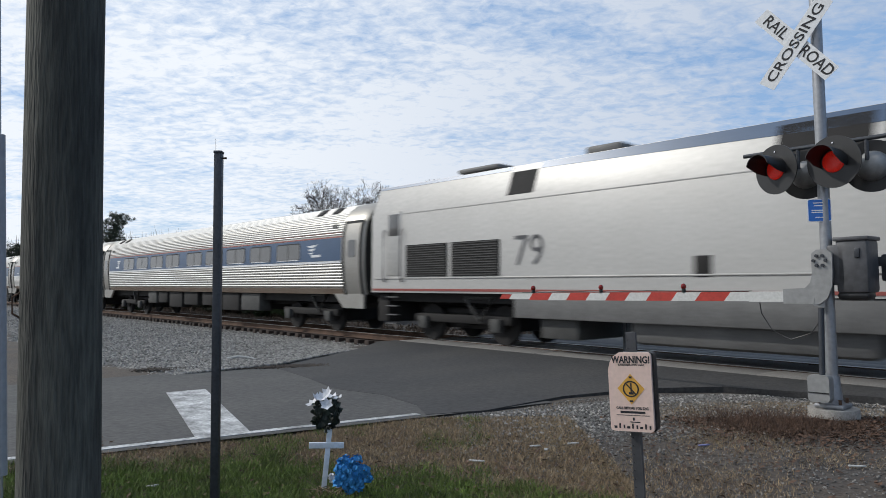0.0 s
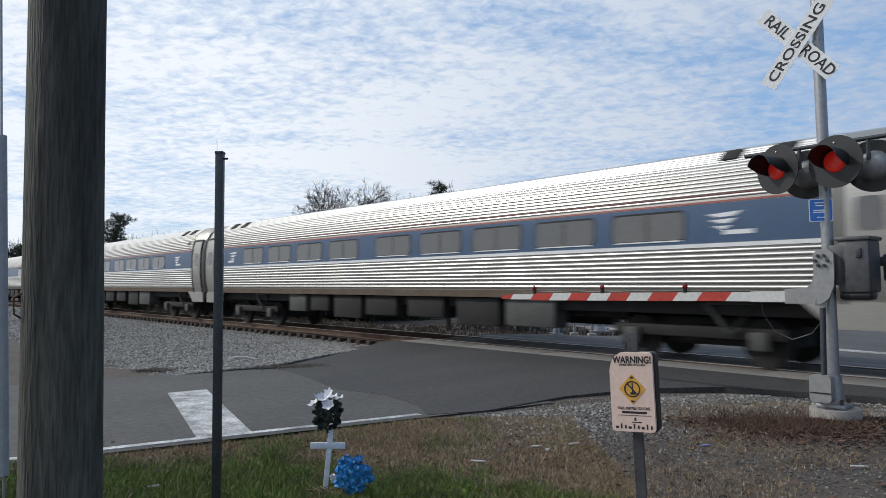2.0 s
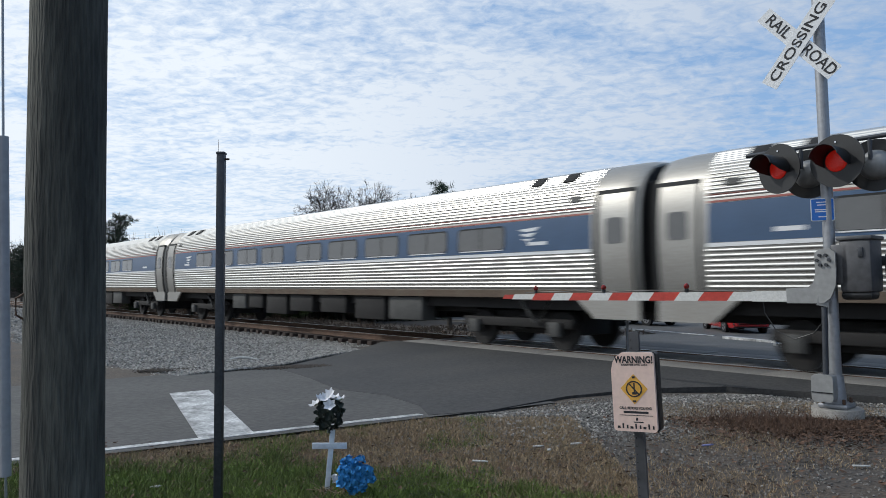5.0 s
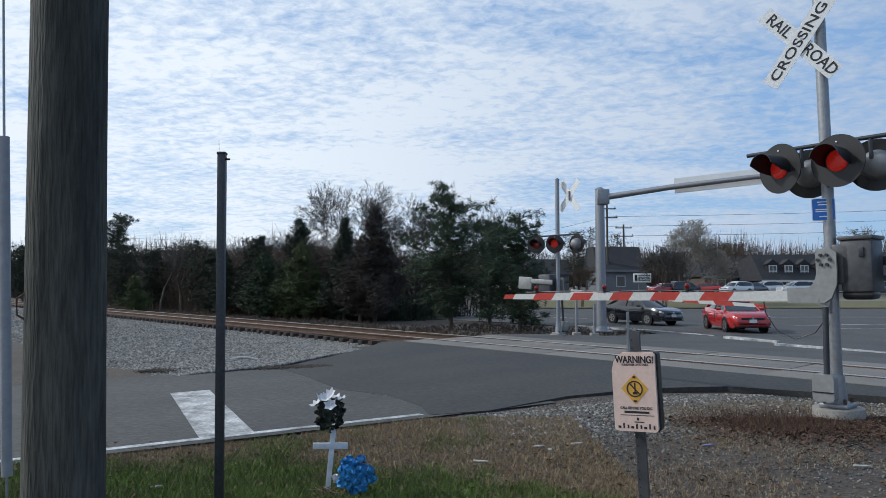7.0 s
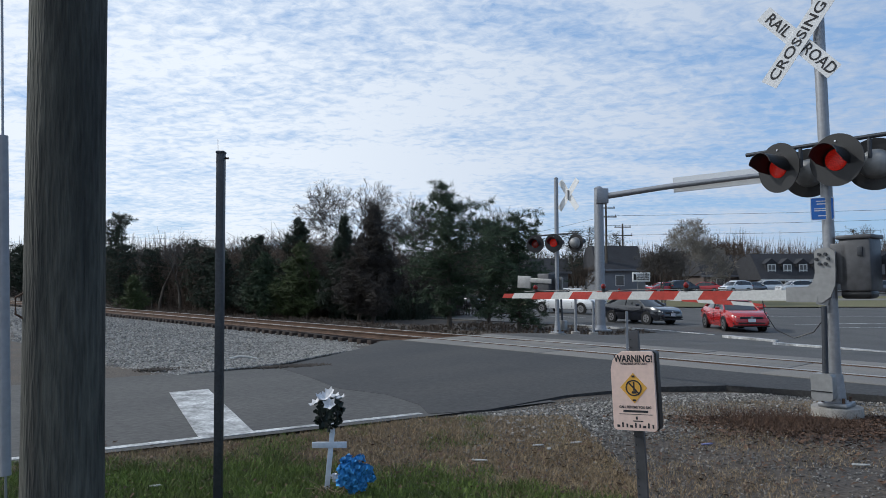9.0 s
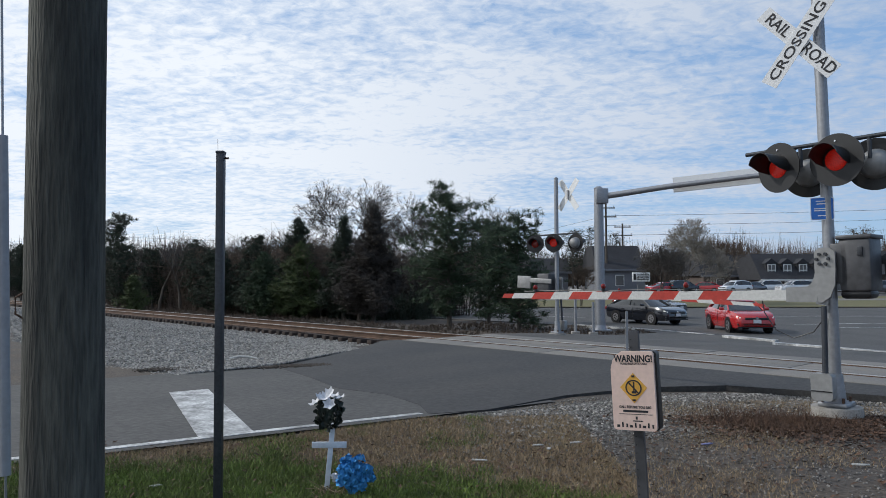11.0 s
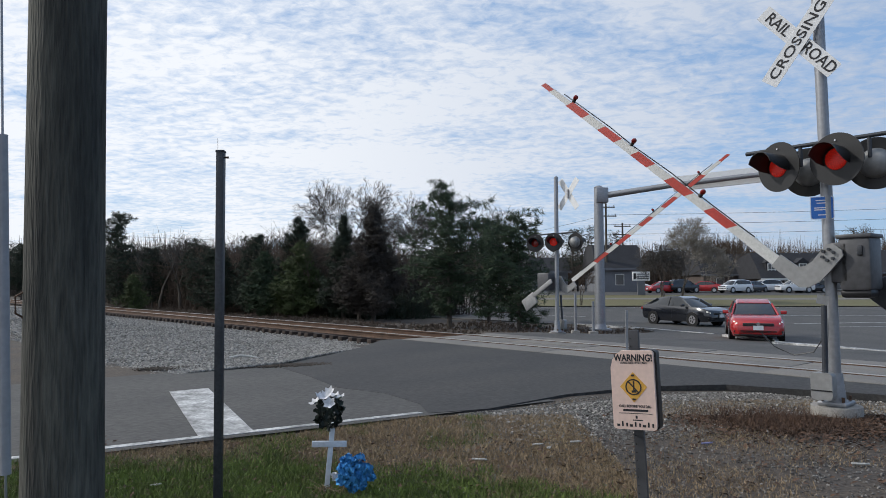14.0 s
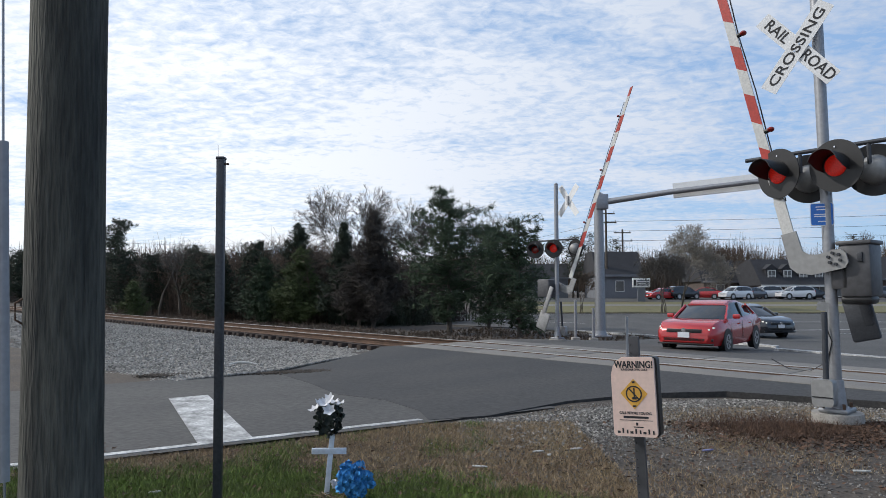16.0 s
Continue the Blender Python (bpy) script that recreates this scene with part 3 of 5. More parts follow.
def passenger_car(windows, emblems, label):
    """Fluted stainless-steel coach, x along its length from the middle, rail top at z = 0; windows by their distance from the rear end."""
    car = thing("passenger_car", Matrix(), label, "train coach", "coaches of the train")
    L = CAR_LEN / 2 - .17
    s = Shape()
    prof = car_profile()
    st = [(-L, .95), (-L + .12, .985), (-L + .4, 1), (L - .4, 1), (L - .12, .985), (L, .95)]
    s.loft([[Vector((x, y * k, 1.22 + (z - 1.22) * (k * .4 + .6))) for y, z in prof] for x, k in st])
    # darker than the flutes, to colour in the shade between them
    body = part("body", s, "train_dull_shade", car)
    # fluting below and above the window band
    for sd in (-1, 1):
        for i in range(8):
            z = 1.43 + i * .095
            part("flute", flute(-11.72, 11.72, z, z + .074, .022, sd), "train_steel", body)
        for i in range(19):
            part("flute", roof_flute(-11.72, 11.72, .03 + i * .078, .064, .02, sd), "train_steel", body)
        part("window_band", side_strip(-11.7, 11.7, 2.28, 3.0, .006, .02, sd, 6), "train_blue", body, "blue painted window band")
        part("belt_rail", side_strip(-11.7, 11.7, 2.20, 2.27, .026, .03, sd, 2), "train_white", body, "bright white belt rail")
        part("red_stripe", side_strip(-11.7, 11.7, 3.012, 3.05, .012, .03, sd, 1), "train_red", body, "thin red stripe")
        part("red_stripe", roof_flute(-11.72, 11.72, .096, .012, .012, sd), "train_red", body, "thin red stripe")
        part("sill_stripe", side_strip(-11.7, 11.7, 1.22, 1.40, .012, .03, sd, 1), "sill_brown", body, "grimy brown side sill")
        for x in [q - 13 for q in windows]:
            win = part("window", side_window(x, 1.58, 2.37, 2.89, .10, .016, sd), "glass_sky_grey", car, "two-pane coach window, sky reflection painted as grey")
            part("gasket", side_window(x, 1.66, 2.335, 2.93, .13, .010, sd), "rubber", win)
            part("window_sill", side_strip(x - .72, x + .72, 2.335, 2.36, .022, .02, sd, 1), "train_white", win, "bright lower window trim")
            part("mullion", side_strip(x - .016, x + .016, 2.38, 2.88, .019, .02, sd, 5), "under", win)
        for x in [q - 13 for q in emblems]:
            for k in range(3):
                sw = Shape()
                q = [(x - .36 + .05 * k, 2.80 - .11 * k), (x + .30 - .10 * k, 2.84 - .13 * k), (x + .14 - .12 * k, 2.75 - .13 * k), (x - .16 + .04 * k, 2.74 - .11 * k)]
                sw.loft([[Vector((u, sd * (side_y(w) + o), w)) for u, w in q] for o in (-.01, .011)])
                part("emblem_stroke", sw, "train_white", body, "pale emblem stroke")
        part("number_bar", side_strip(12.3 - 2.35, 12.3 - 1.8, 2.42, 2.50, .011, .02, sd, 1), "train_white", body, "small pale lettering block")
        part("number_bar", side_strip(-12.3 + 1.8, -12.3 + 2.3, 2.42, 2.50, .011, .02, sd, 1), "train_white", body, "small pale lettering block")
        for ex in (-1, 1):
            xc = ex * 12.3
            d = part("door", side_strip(xc - .40, xc + .40, 1.2, 3.42, .02, .04, sd, 9), "train_dull_shade", car, "stainless end door with a small window")
            part("door_window", side_window(xc, .42, 2.36, 2.9, .09, .028, sd), "glass_sky_grey", d)
            part("corner_lamp_box", side_strip(xc - ex * 1.05 - .16, xc - ex * 1.05 + .16, 3.32, 3.44, .03, .04, sd, 2), "under_grey", car)
            part("door_frame", side_strip(xc - .5, xc - .40, 1.15, 3.5, .03, .05, sd, 9), "rubber", d)
            part("door_frame", side_strip(xc + .40, xc + .44, 1.15, 3.5, .03, .05, sd, 9), "rubber", d)
            part("door_head", side_strip(xc - .5, xc + .44, 3.42, 3.5, .03, .05, sd, 2), "rubber", d)
            part("step_skirt", Shape().prism([(xc - (1.1 if ex > 0 else .5), 1.24), (xc + (.5 if ex > 0 else 1.1), 1.24), (xc + (.5 if ex > 0 else .6), .80), (xc - (.6 if ex > 0 else .5), .80)], .08, pose(0, sd * 1.44 - .04, 0)), "train_dull_shade", car)
    for ex in (-1, 1):
        part("diaphragm", Shape().box((.2, 2.3, 2.5), (ex * (L + .07), 0, 2.4), bevel=.08), "rubber", car, "black rubber end diaphragm")
        part("end_wall", Shape().loft([[Vector((ex * x, y * .93, 1.15 + (z - 1.15) * .965)) for y, z in prof] for x in (L - .02, L + .012)]), "rubber", car, "dark coach end wall")
        for k in range(2):
            part("roof_vent", Shape().box((.42, .34, .05), (ex * (L - 1.95 - k * .95), -1.13, 3.925), pose(0, 0, 0, 38, 0, 0), bevel=.015), "under", car, "dark roof vent")
            part("roof_vent", Shape().box((.42, .34, .05), (ex * (L - 1.95 - k * .95), 1.13, 3.925), pose(0, 0, 0, -38, 0, 0), bevel=.015), "under", car, "dark roof vent")
        bogie(car, ex * 9.07)
    rnd = random.Random(4)
    x = -6.0
    while x < 6.2:
        w = rnd.choice((.8, 1.1, 1.5, 1.9))
        h = rnd.uniform(.5, .75)
        part("equipment_box", Shape().box((w, .5, h), (x + w / 2, -1.1, 1.2 - h / 2), bevel=.03), rnd.choice(("under", "under", "under_grey")), car)
        part("equipment_box", Shape().box((w, .5, h), (x + w / 2, 1.1, 1.2 - h / 2), bevel=.03), "under", car)
        x += w + rnd.uniform(.15, .6)
    part("underframe", Shape().box((2 * L - .6, 2.3, .25), (0, 0, 1.08)), "under", car)
    # plain dark box added to fill in the shade under the coach
    part("dark_underfill", Shape().box((14.6, 1.2, .3), (0, 0, .95), bevel=.05), "under", car)
    part("coupler", Shape().box((2 * L + .62, .22, .25), (0, 0, .88)), "under", car)
    return car


def locomotive():
    lo = thing("locomotive", Matrix(), "silver-grey diesel locomotive with a blue roof stripe", "locomotive")
    L = 10.3
    sec = [(-1.5, 1.30), (-1.5, 3.55), (-1.18, 4.40), (-.5, 4.52), (.5, 4.52), (1.18, 4.40), (1.5, 3.55), (1.5, 1.30)]
    s = Shape()
    s.loft([[Vector((x, y * k, z * h)) for y, z in sec] for x, k, h in ((-L, .985, .99), (-L + .12, 1, 1), (L - 3.4, 1, 1), (L - 1.6, .98, .985), (L - .5, .9, .72), (L, .8, .6))])
    body = part("body", s, "loco_grey", lo, "silver-grey smooth sides")

    def shoulder(x0, z0, x1, z1, ztop, mat, name, label, sd):
        def at(x, z, o):
            k = (z - 3.55) / (4.40 - 3.55)
            return Vector((x, sd * (1.5 - .32 * k + o), z + o * .5))
        t = Shape()
        q = [at(x0, z0, .006), at(x1, z1, .006), at(x1, ztop, .006), at(x0, ztop, .006)]
        p = [at(x0, z0, -.02), at(x1, z1, -.02), at(x1, ztop, -.02), at(x0, ztop, -.02)]
        t.loft([p, q])
        return part(name, t, mat, lo, label)
    for sd in (-1, 1):
        shoulder(-L + .1, 4.32, -4.9, 4.29, 4.39, "train_blue", "roof_stripe", "dark blue roof stripe", sd)
        shoulder(-4.0, 4.24, 7.0, 4.0, 4.39, "train_blue", "roof_stripe", "dark blue roof stripe", sd)
        shoulder(-4.87, 3.66, -4.05, 3.66, 4.24, "under", "grille", "black intake grille", sd)
        shoulder(1.4, 3.62, 2.9, 3.62, 4.3, "under", "grille", "black intake grille", sd)
        shoulder(3.1, 3.62, 5.2, 3.62, 4.3, "under", "grille", "black intake grille", sd)
        for x0, x1 in ((-8.64, -6.94), (-6.78, -5.07)):
            g = part("louvre", Shape().box((x1 - x0, .03, .88), ((x0 + x1) / 2, sd * 1.505, 2.18)), "under", lo, "black louvred radiator grille")
            me = make_mesh("louvre_slat", Shape().box((x1 - x0 - .06, .02, .022), (0, 0, 0)), "under_grey")
            for i in range(14):
                part("louvre_slat", me, "", g, m=pose((x0 + x1) / 2, sd * 1.525, 1.78 + i * .062))
        d = part("door", Shape().box((.62, .03, 1.84), (-9.2, sd * 1.505, 2.7), bevel=.01), "loco_grey", lo, "narrow side door")
        part("door_window", Shape().box((.46, .03, .62), (-9.2, sd * 1.515, 3.22), bevel=.01), "glass_sky_grey", d)
        for hx in (-9.62, -8.82):
            part("grab_rail", Shape().tube([(hx, sd * 1.53, 1.6), (hx, sd * 1.58, 1.75), (hx, sd * 1.58, 3.0), (hx, sd * 1.53, 3.1)], .022, 6), "loco_dark", lo)
        part("walk_ledge", Shape().box((2 * L - 1.4, .05, .035), (-.5, sd * 1.5, 1.70), bevel=.01), "loco_grey", lo)
        part("sill_stripe", Shape().box((2 * L - 1.2, .03, .06), (-.5, sd * 1.5, 1.38)), "train_red", lo, "dull red sill stripe")
        part("skirt", Shape().box((12.5, .1, .55), (1.6, sd * 1.42, 1.02), bevel=.02), "loco_dark", lo, "dark grey side skirt")
        part("panel_line", Shape().box((2 * L - 3, .012, .02), (-.6, sd * 1.502, 3.52)), "loco_grey", lo)
        part("access_door", Shape().box((.34, .03, .40), (.08, sd * 1.5, 1.86), bevel=.01), "under", lo, "small dark access hatch")
        for k in range(4):
            part("step", Shape().box((.42, .16, .03), (-9.3, sd * 1.44, .42 + k * .25)), "loco_dark", lo)
    words("79", 1.04, "grey_ink", lo, pose(-4.15, -1.512, 2.28, 90, 0, 0), .006, "road_number", squeeze=.92, bold=-.006)
    part("roof_fan", Shape().box((1.5, 1.9, .12), (-6.4, 0, 4.56), bevel=.05), "loco_dark", lo)
    part("exhaust_hood", Shape().box((.95, 1.4, .2), (-2.65, 0, 4.58), bevel=.05), "loco_dark", lo)
    part("roof_fan", Shape().box((1.5, 1.2, .25), (6.0, 0, 4.55), bevel=.05), "under", lo)
    part("fuel_tank", Shape().box((4.6, 2.5, .85), (.6, 0, .72), bevel=.18), "loco_dark", lo, "rounded dark fuel tank")
    part("battery_box", Shape().box((1.05, 2.6, .85), (-3.44, 0, .72), bevel=.03), "under_grey", lo)
    part("underframe", Shape().box((2 * L - 1, 2.4, .3), (0, 0, 1.2)), "under", lo)
    part("pilot", Shape().box((.5, 2.6, .8), (-L + .35, 0, .85), bevel=.04), "under", lo)
    part("coupler", Shape().box((2 * L + .9, .25, .25), (0, 0, .9)), "under", lo)
    bogie(lo, -6.9, 2, 2.75, 1.0)
    bogie(lo, 6.9, 2, 2.75, 1.0)
    return lo


LOCO_REAR = -16.85      # along the track at the start
loco = locomotive()
LONG_ROW = (4.6, 6.63, 8.67, 10.7, 13.22, 15.26, 17.3, 19.35, 21.4)      # windows from the rear end
TURNED_ROW = (4.2, 6.22, 8.22, 10.2, 12.2, 14.7, 16.68, 18.64, 20.7)
CAFE_ROW = (5.14, 7.19, 9.24, 14.9, 16.9, 18.9, 20.95)
LAST_ROW = (3.68, 5.72, 7.77, 9.8, 12.3, 14.33, 16.37, 18.4, 20.45)
coach = passenger_car(LONG_ROW, (2.95, 23.0), "fluted stainless-steel passenger coach with a blue window band")
turned_coach = passenger_car(TURNED_ROW, (23.1,), "fluted stainless-steel coach with nine windows and a pale emblem")
COACHES = [coach, copy_thing(turned_coach, Matrix()), copy_thing(coach, Matrix()), copy_thing(turned_coach, Matrix()),
           passenger_car(CAFE_ROW, (3.0,), "fluted stainless-steel coach with a long blank stretch of blue band"), turned_coach,
           copy_thing(coach, Matrix()), passenger_car(LAST_ROW, (), "last fluted stainless-steel coach of the train")]


# ---- crossing signals ----
def flasher(parent, x, y, z, turn, lit=True, r=.305):
    """A flashing lamp that looks along -y of its own frame: round black backing, hood, red lens, housing behind."""
    m = pose(x, y, z, 0, 0, turn)
    b = part("backing_disc", Shape().cone((0, 0, 0), (0, .012, 0), r, n=40), "black", parent, "round matt black backing disc", m=m)
    part("lens", Shape().ball((0, -.005, 0), .135, 20, (1, .25, 1)), "red_glow" if lit else "red_lens", b, "red signal lens" + (", lit" if lit else ""))
    hood = Shape()
    n = 20
    rings = []
    for yy, rr, drop in ((0, .165, 230), (-.16, .172, 205), (-.33, .18, 150)):
        ring = []
        for k in range(n + 1):
            a = radians(90 - drop / 2 + drop * k / n)
            ring.append(Vector((rr * math.cos(a), yy, rr * math.sin(a))))
        rings.append(ring + [Vector((p.x * .95, p.y, p.z * .95)) for p in ring[::-1]])
    hood.loft(rings)
    part("hood", hood, "black", b, "black visor hood")
    part("housing", Shape().cone((0, .01, 0), (0, .09, 0), .19, .17, n=24).ball((0, .09, 0), .17, 18, (1, .75, 1)), "alu", b, "domed grey lamp housing")
    part("screw", Shape().cone((0, -.012, r * .72), (0, 0, r * .72), .012, n=6), "chrome", b)
    return b


def crossbuck(parent, m, thick=.006, back=False):
    c = part("crossbuck", Shape().box((.06, .05, .3), (0, .03, 0)), "steel", parent, "white crossed railroad warning boards", m=m)
    for k, (ang, yy) in enumerate(((-50.0, .0), (54.0, -.016))):
        bl = part("board", Shape().prism(rounded(1.24, .215, .012, 2), thick), "sign_white", c, "white reflective board", m=pose(0, yy, 0, 0, -ang, 0))
        if not back:
            if k == 0:
                words("RAIL", .20, "ink", bl, pose(-.35, -.002, 0, 90, 0, 0), .002, squeeze=.93)
                words("ROAD", .20, "ink", bl, pose(.36, -.002, 0, 90, 0, 0), .002, squeeze=.90)
            else:
                words("CROSSING", .165, "ink", bl, pose(0, -.002, 0, 90, 0, 0), .002, squeeze=1.38)
        for bx in (-.05, .05):
            part("bolt", Shape().cone((bx, -.006, 0), (bx, 0, 0), .012, n=8), "chrome", bl)
    return c


def gate_arm(parent, length, off, pivot):
    """Gate arm that turns about the pivot: curved bracket, striped boards with slanted bands, three lamps, cable. Points along -x."""
    arm = part("gate_arm", Shape().prism([(.12, .09), (.06, .14), (-.06, .14), (-.12, .09), (-.12, -.18), (-.15, -.28), (-.21, -.34), (-.48, -.35), (-.48, -.54), (-.04, -.54), (.05, -.47), (.11, -.32), (.12, -.15)], .035, pose(0, -.02, 0)),
               "alu", parent, "cast grey gate-arm bracket", m=pivot)
    for a in range(6):
        aa = radians(a * 60)
        part("bolt", Shape().cone((-.02 + .07 * math.cos(aa), -.05, .0 + .07 * math.sin(aa)), (-.02 + .07 * math.cos(aa), -.015, .07 * math.sin(aa)), .02, n=8), "dark_steel", arm)
    h = .062
    k = length / 5.5

    def board(a, b, hh, mat, red):
        sl = hh * .8
        part("stripe", Shape().prism([(a - sl, off - hh), (b - sl, off - hh), (b + sl, off + hh), (a + sl, off + hh)], .022, pose(0, -.011, 0)), mat, arm, "red reflective band" if red else "")
    edges = [-5.5, -5.26, -4.78, -4.35, -3.96, -3.56, -3.18, -2.82, -2.45, -2.03, -1.66, -1.23, -.85 / k]
    for i, (a, b) in enumerate(zip(edges, edges[1:])):
        board(a * k, b * k, h * (.62 if i == 0 else .75 if i == 1 else 1), "white" if i % 2 else "red_tape", i % 2 == 0)
    part("butt_board", Shape().box((.50, .03, .14), (-.68, 0, off)), "white", arm, "weathered white butt end of the arm")
    for lx in (-4.73 * k, -3.31 * k, -1.88 * k):
        lamp = part("arm_lamp", Shape().cone((lx, 0, off + h), (lx, 0, off + h + .05), .03, n=10), "black", arm)
        part("arm_lamp_lens", Shape().ball((lx, 0, off + h + .085), .045, 12, (.8, 1.1, 1)), "red_lens", lamp, "small red arm lamp")
    part("arm_cable", Shape().tube([(-length + .5, .02, off + h + .012), (-length * .7, .02, off + h + .03), (-length * .6, .02, off + h + .01), (-length * .45, .02, off + h + .03), (-length * .3, .02, off + h + .012), (-.9, .02, off + h + .012)], .009, 6), "black", arm)
    return arm


def crossing_signal(m, label, top):
    """Mast with boards, two pairs of lamps, gate mechanism and arm. Its x runs along the track, its -y side faces the road user."""
    g = thing("crossing_signal", m, label, "crossing signal", "crossing signals")
    part("foundation", Shape().cone((0, 0, -.25), (0, 0, .10), .30, .29, n=32), "concrete", g, "round weathered concrete footing")
    mast = part("mast", Shape().cone((0, 0, .1), (0, 0, top), .07, n=24), "steel", g, "galvanised steel mast")
    part("base_casting", Shape().box((.34, .34, .06), (0, 0, .13), bevel=.02).cone((0, 0, .1), (0, 0, .5), .12, .085, n=20), "steel", g)
    for bx in (-.12, .12):
        for by in (-.12, .12):
            part("anchor_bolt", Shape().cone((bx, by, .12), (bx, by, .22), .02, n=8), "rust", g)
    part("mast_cap", Shape().cone((0, 0, top), (0, 0, top + .05), .075, .03, n=20), "steel", g)
    jb = part("junction_box", Shape().prism(rounded(.25, .33, .05, 4), .15, pose(-.06, -.30, .36)), "alu", g, "cast grey junction box")
    part("seam", Shape().box((.24, .012, .012), (-.06, -.303, .31)), "black", jb)
    part("conduit", Shape().cone((-.04, -.21, .5), (-.04, -.15, 1.35), .035, n=12), "dark_steel", g)
    return g, mast


TURN = -48.3            # turn of the track frame


def near_signal():
    m = pose(4.94, 8.70, 0, 0, -1.05, 0) @ pose(0, 0, 0, 0, 0, TURN)
    g, mast = crossing_signal(m, "railroad crossing signal mast with red lamps and a striped gate", 5.75)
    # inside the thing, lamps and boards face the driver who comes along the road: towards -y of the track frame
    crossbuck(g, pose(-.20, -.16, 4.76, 0, 0, 10))
    bar = part("lamp_bar", Shape().cone((-1.0, 0, 3.42), (1.0, 0, 3.42), .028, n=12), "dark_steel", g, "dark lamp cross-bar")
    flasher(g, -.49, -.22, 3.15, -20, r=.325)
    flasher(g, .21, -.24, 3.15, -8, r=.325)
    flasher(g, -.29, .26, 3.10, 190, lit=False, r=.325)
    flasher(g, .51, .20, 3.10, 190, lit=False, r=.325)
    for x in (-.49, .21, -.29, .51):
        part("lamp_stem", Shape().cone((x, 0, 3.15), (x, 0, 3.42), .025, n=8), "dark_steel", g)
    sign = part("notice_sign", Shape().prism(rounded(.27, .29, .02, 3), .004), "sign_white", g, "small blue notice with white border", m=pose(-.03, -.085, 2.58, 0, 0, 30))
    part("blue_field", Shape().prism(rounded(.25, .27, .015, 3), .003, pose(0, -.003, 0)), "sign_blue", sign)
    for k, (w, z) in enumerate(((.14, .095), (.12, .06), (.18, .0), (.18, -.025), (.10, -.09))):
        part("text_bar", Shape().box((w, .002, .012), (0, -.004, z)), "sign_white", sign)
    box = part("gate_mechanism", Shape().box((.36, .44, .66), (.31, .12, 1.86), bevel=.04).box((.2, .3, .5), (.14, .05, 1.88), bevel=.02), "box_grey", g, "large grey gate mechanism housing")
    part("lid", Shape().box((.40, .48, .05), (.31, .12, 2.20), bevel=.015), "box_grey", box)
    part("latch", Shape().box((.06, .03, .12), (.38, -.11, 2.02), bevel=.01), "dark_steel", box)
    part("cable_duct", Shape().box((.36, .3, .12), (.3, .08, 1.50), bevel=.05), "black", box)
    part("tag_plate", Shape().box((.13, .008, .11), (-.05, -.16, 1.42), pose(0, 0, 0, 0, 12, 20)), "alu", g, "small pale tag")
    cable = part("loose_cable", Shape().tube([(-.80, .07, .30), (-.77, .07, .06), (-.62, .05, -.17), (-.39, .04, -.27), (-.14, .02, -.18), (0, 0, 0)], .007, 6), "black", g, "hanging black cable", m=pose(-.06, -.1, 1.2))
    arm = gate_arm(g, 5.5, -.45, pose(0, -.16, 1.94))
    cw = part("counterweight", Shape().box((.55, .06, .34), (.75, .62, -.1), bevel=.03).box((1.0, .04, .12), (.35, .6, -.02), bevel=.02), "dark_steel", arm, "dark counterweight behind the housing")
    return g, arm, cable


def far_signal():
    m = pose(3.87, 23.2, -.08, 0, 0, TURN + 180)
    g, mast = crossing_signal(m, "distant railroad crossing signal mast with a striped gate", 5.32)
    crossbuck(g, pose(-.42, -.12, 4.74, 0, 0, -3))
    part("lamp_bar", Shape().cone((-.8, 0, 3.42), (.8, 0, 3.42), .028, n=10), "dark_steel", g)
    flasher(g, -.6, -.26, 3.12, 0)
    flasher(g, .3, -.26, 3.12, 0)
    flasher(g, .72, .26, 3.12, 205, lit=False)
    flasher(g, -.1, .28, 3.12, 205)
    part("gate_mechanism", Shape().box((.50, .42, .60), (.40, .05, 1.80), bevel=.04), "box_grey", g, "grey gate mechanism housing")
    arm = gate_arm(g, 6.85, -.3, pose(0, -.16, 1.85))
    part("counterweight", Shape().box((.60, .05, .42), (1.2, .45, -.1), bevel=.02).box((1.0, .05, .16), (.5, .45, -.02), bevel=.02), "alu", arm, "grey counterweight plate")
    return g, arm


SIGNAL_NEAR, ARM_NEAR, CABLE = near_signal()
SIGNAL_FAR, ARM_FAR = far_signal()


# ---- verge: utility pole, posts, sign, memorial ----
def utility_pole():
    p = thing("utility_pole", pose(-1.405, 2.62, 0, 0, -.9, 0), "weathered grey-brown wooden utility pole", "utility pole")
    s = Shape()
    rings = []
    for i in range(40):
        z = -.1 + i * .23
        r = .143 - z * .0032
        rings.append([Vector(((r + .004 * noise.noise(Vector((math.cos(a) * 2, math.sin(a) * 2, z * .7)))) * math.cos(a), (r + .003 * noise.noise(Vector((math.cos(a) * 4, math.sin(a) * 4, z)))) * math.sin(a), z)) for a in [2 * math.pi * k / 48 for k in range(48)]])
    s.loft(rings)
    part("shaft", s, "pole_wood", p)
    part("staple", Shape().tube([(-.10, -.085, 1.48), (-.125, -.10, 1.50), (-.127, -.10, 1.56), (-.10, -.085, 1.58)], .004, 5), "rust", p, "rusty wire staple")
    return p


utility_pole()


def guy_wire():
    g = thing("guy_wire", pose(-3.2, 5.0, 0), "steel guy wire with a grey plastic guard", "guy wire")
    part("wire", Shape().tube([(.10, .0, -.1), (-.02, 0, 2.7), (-.06, 0, 3.7), (-.3, 0, 9.5)], .009, 6), "steel", g)
    part("guard", Shape().cone((.085, 0, .25), (-.02, 0, 2.70), .036, n=14), "guard", g, "grey plastic guard tube")


guy_wire()


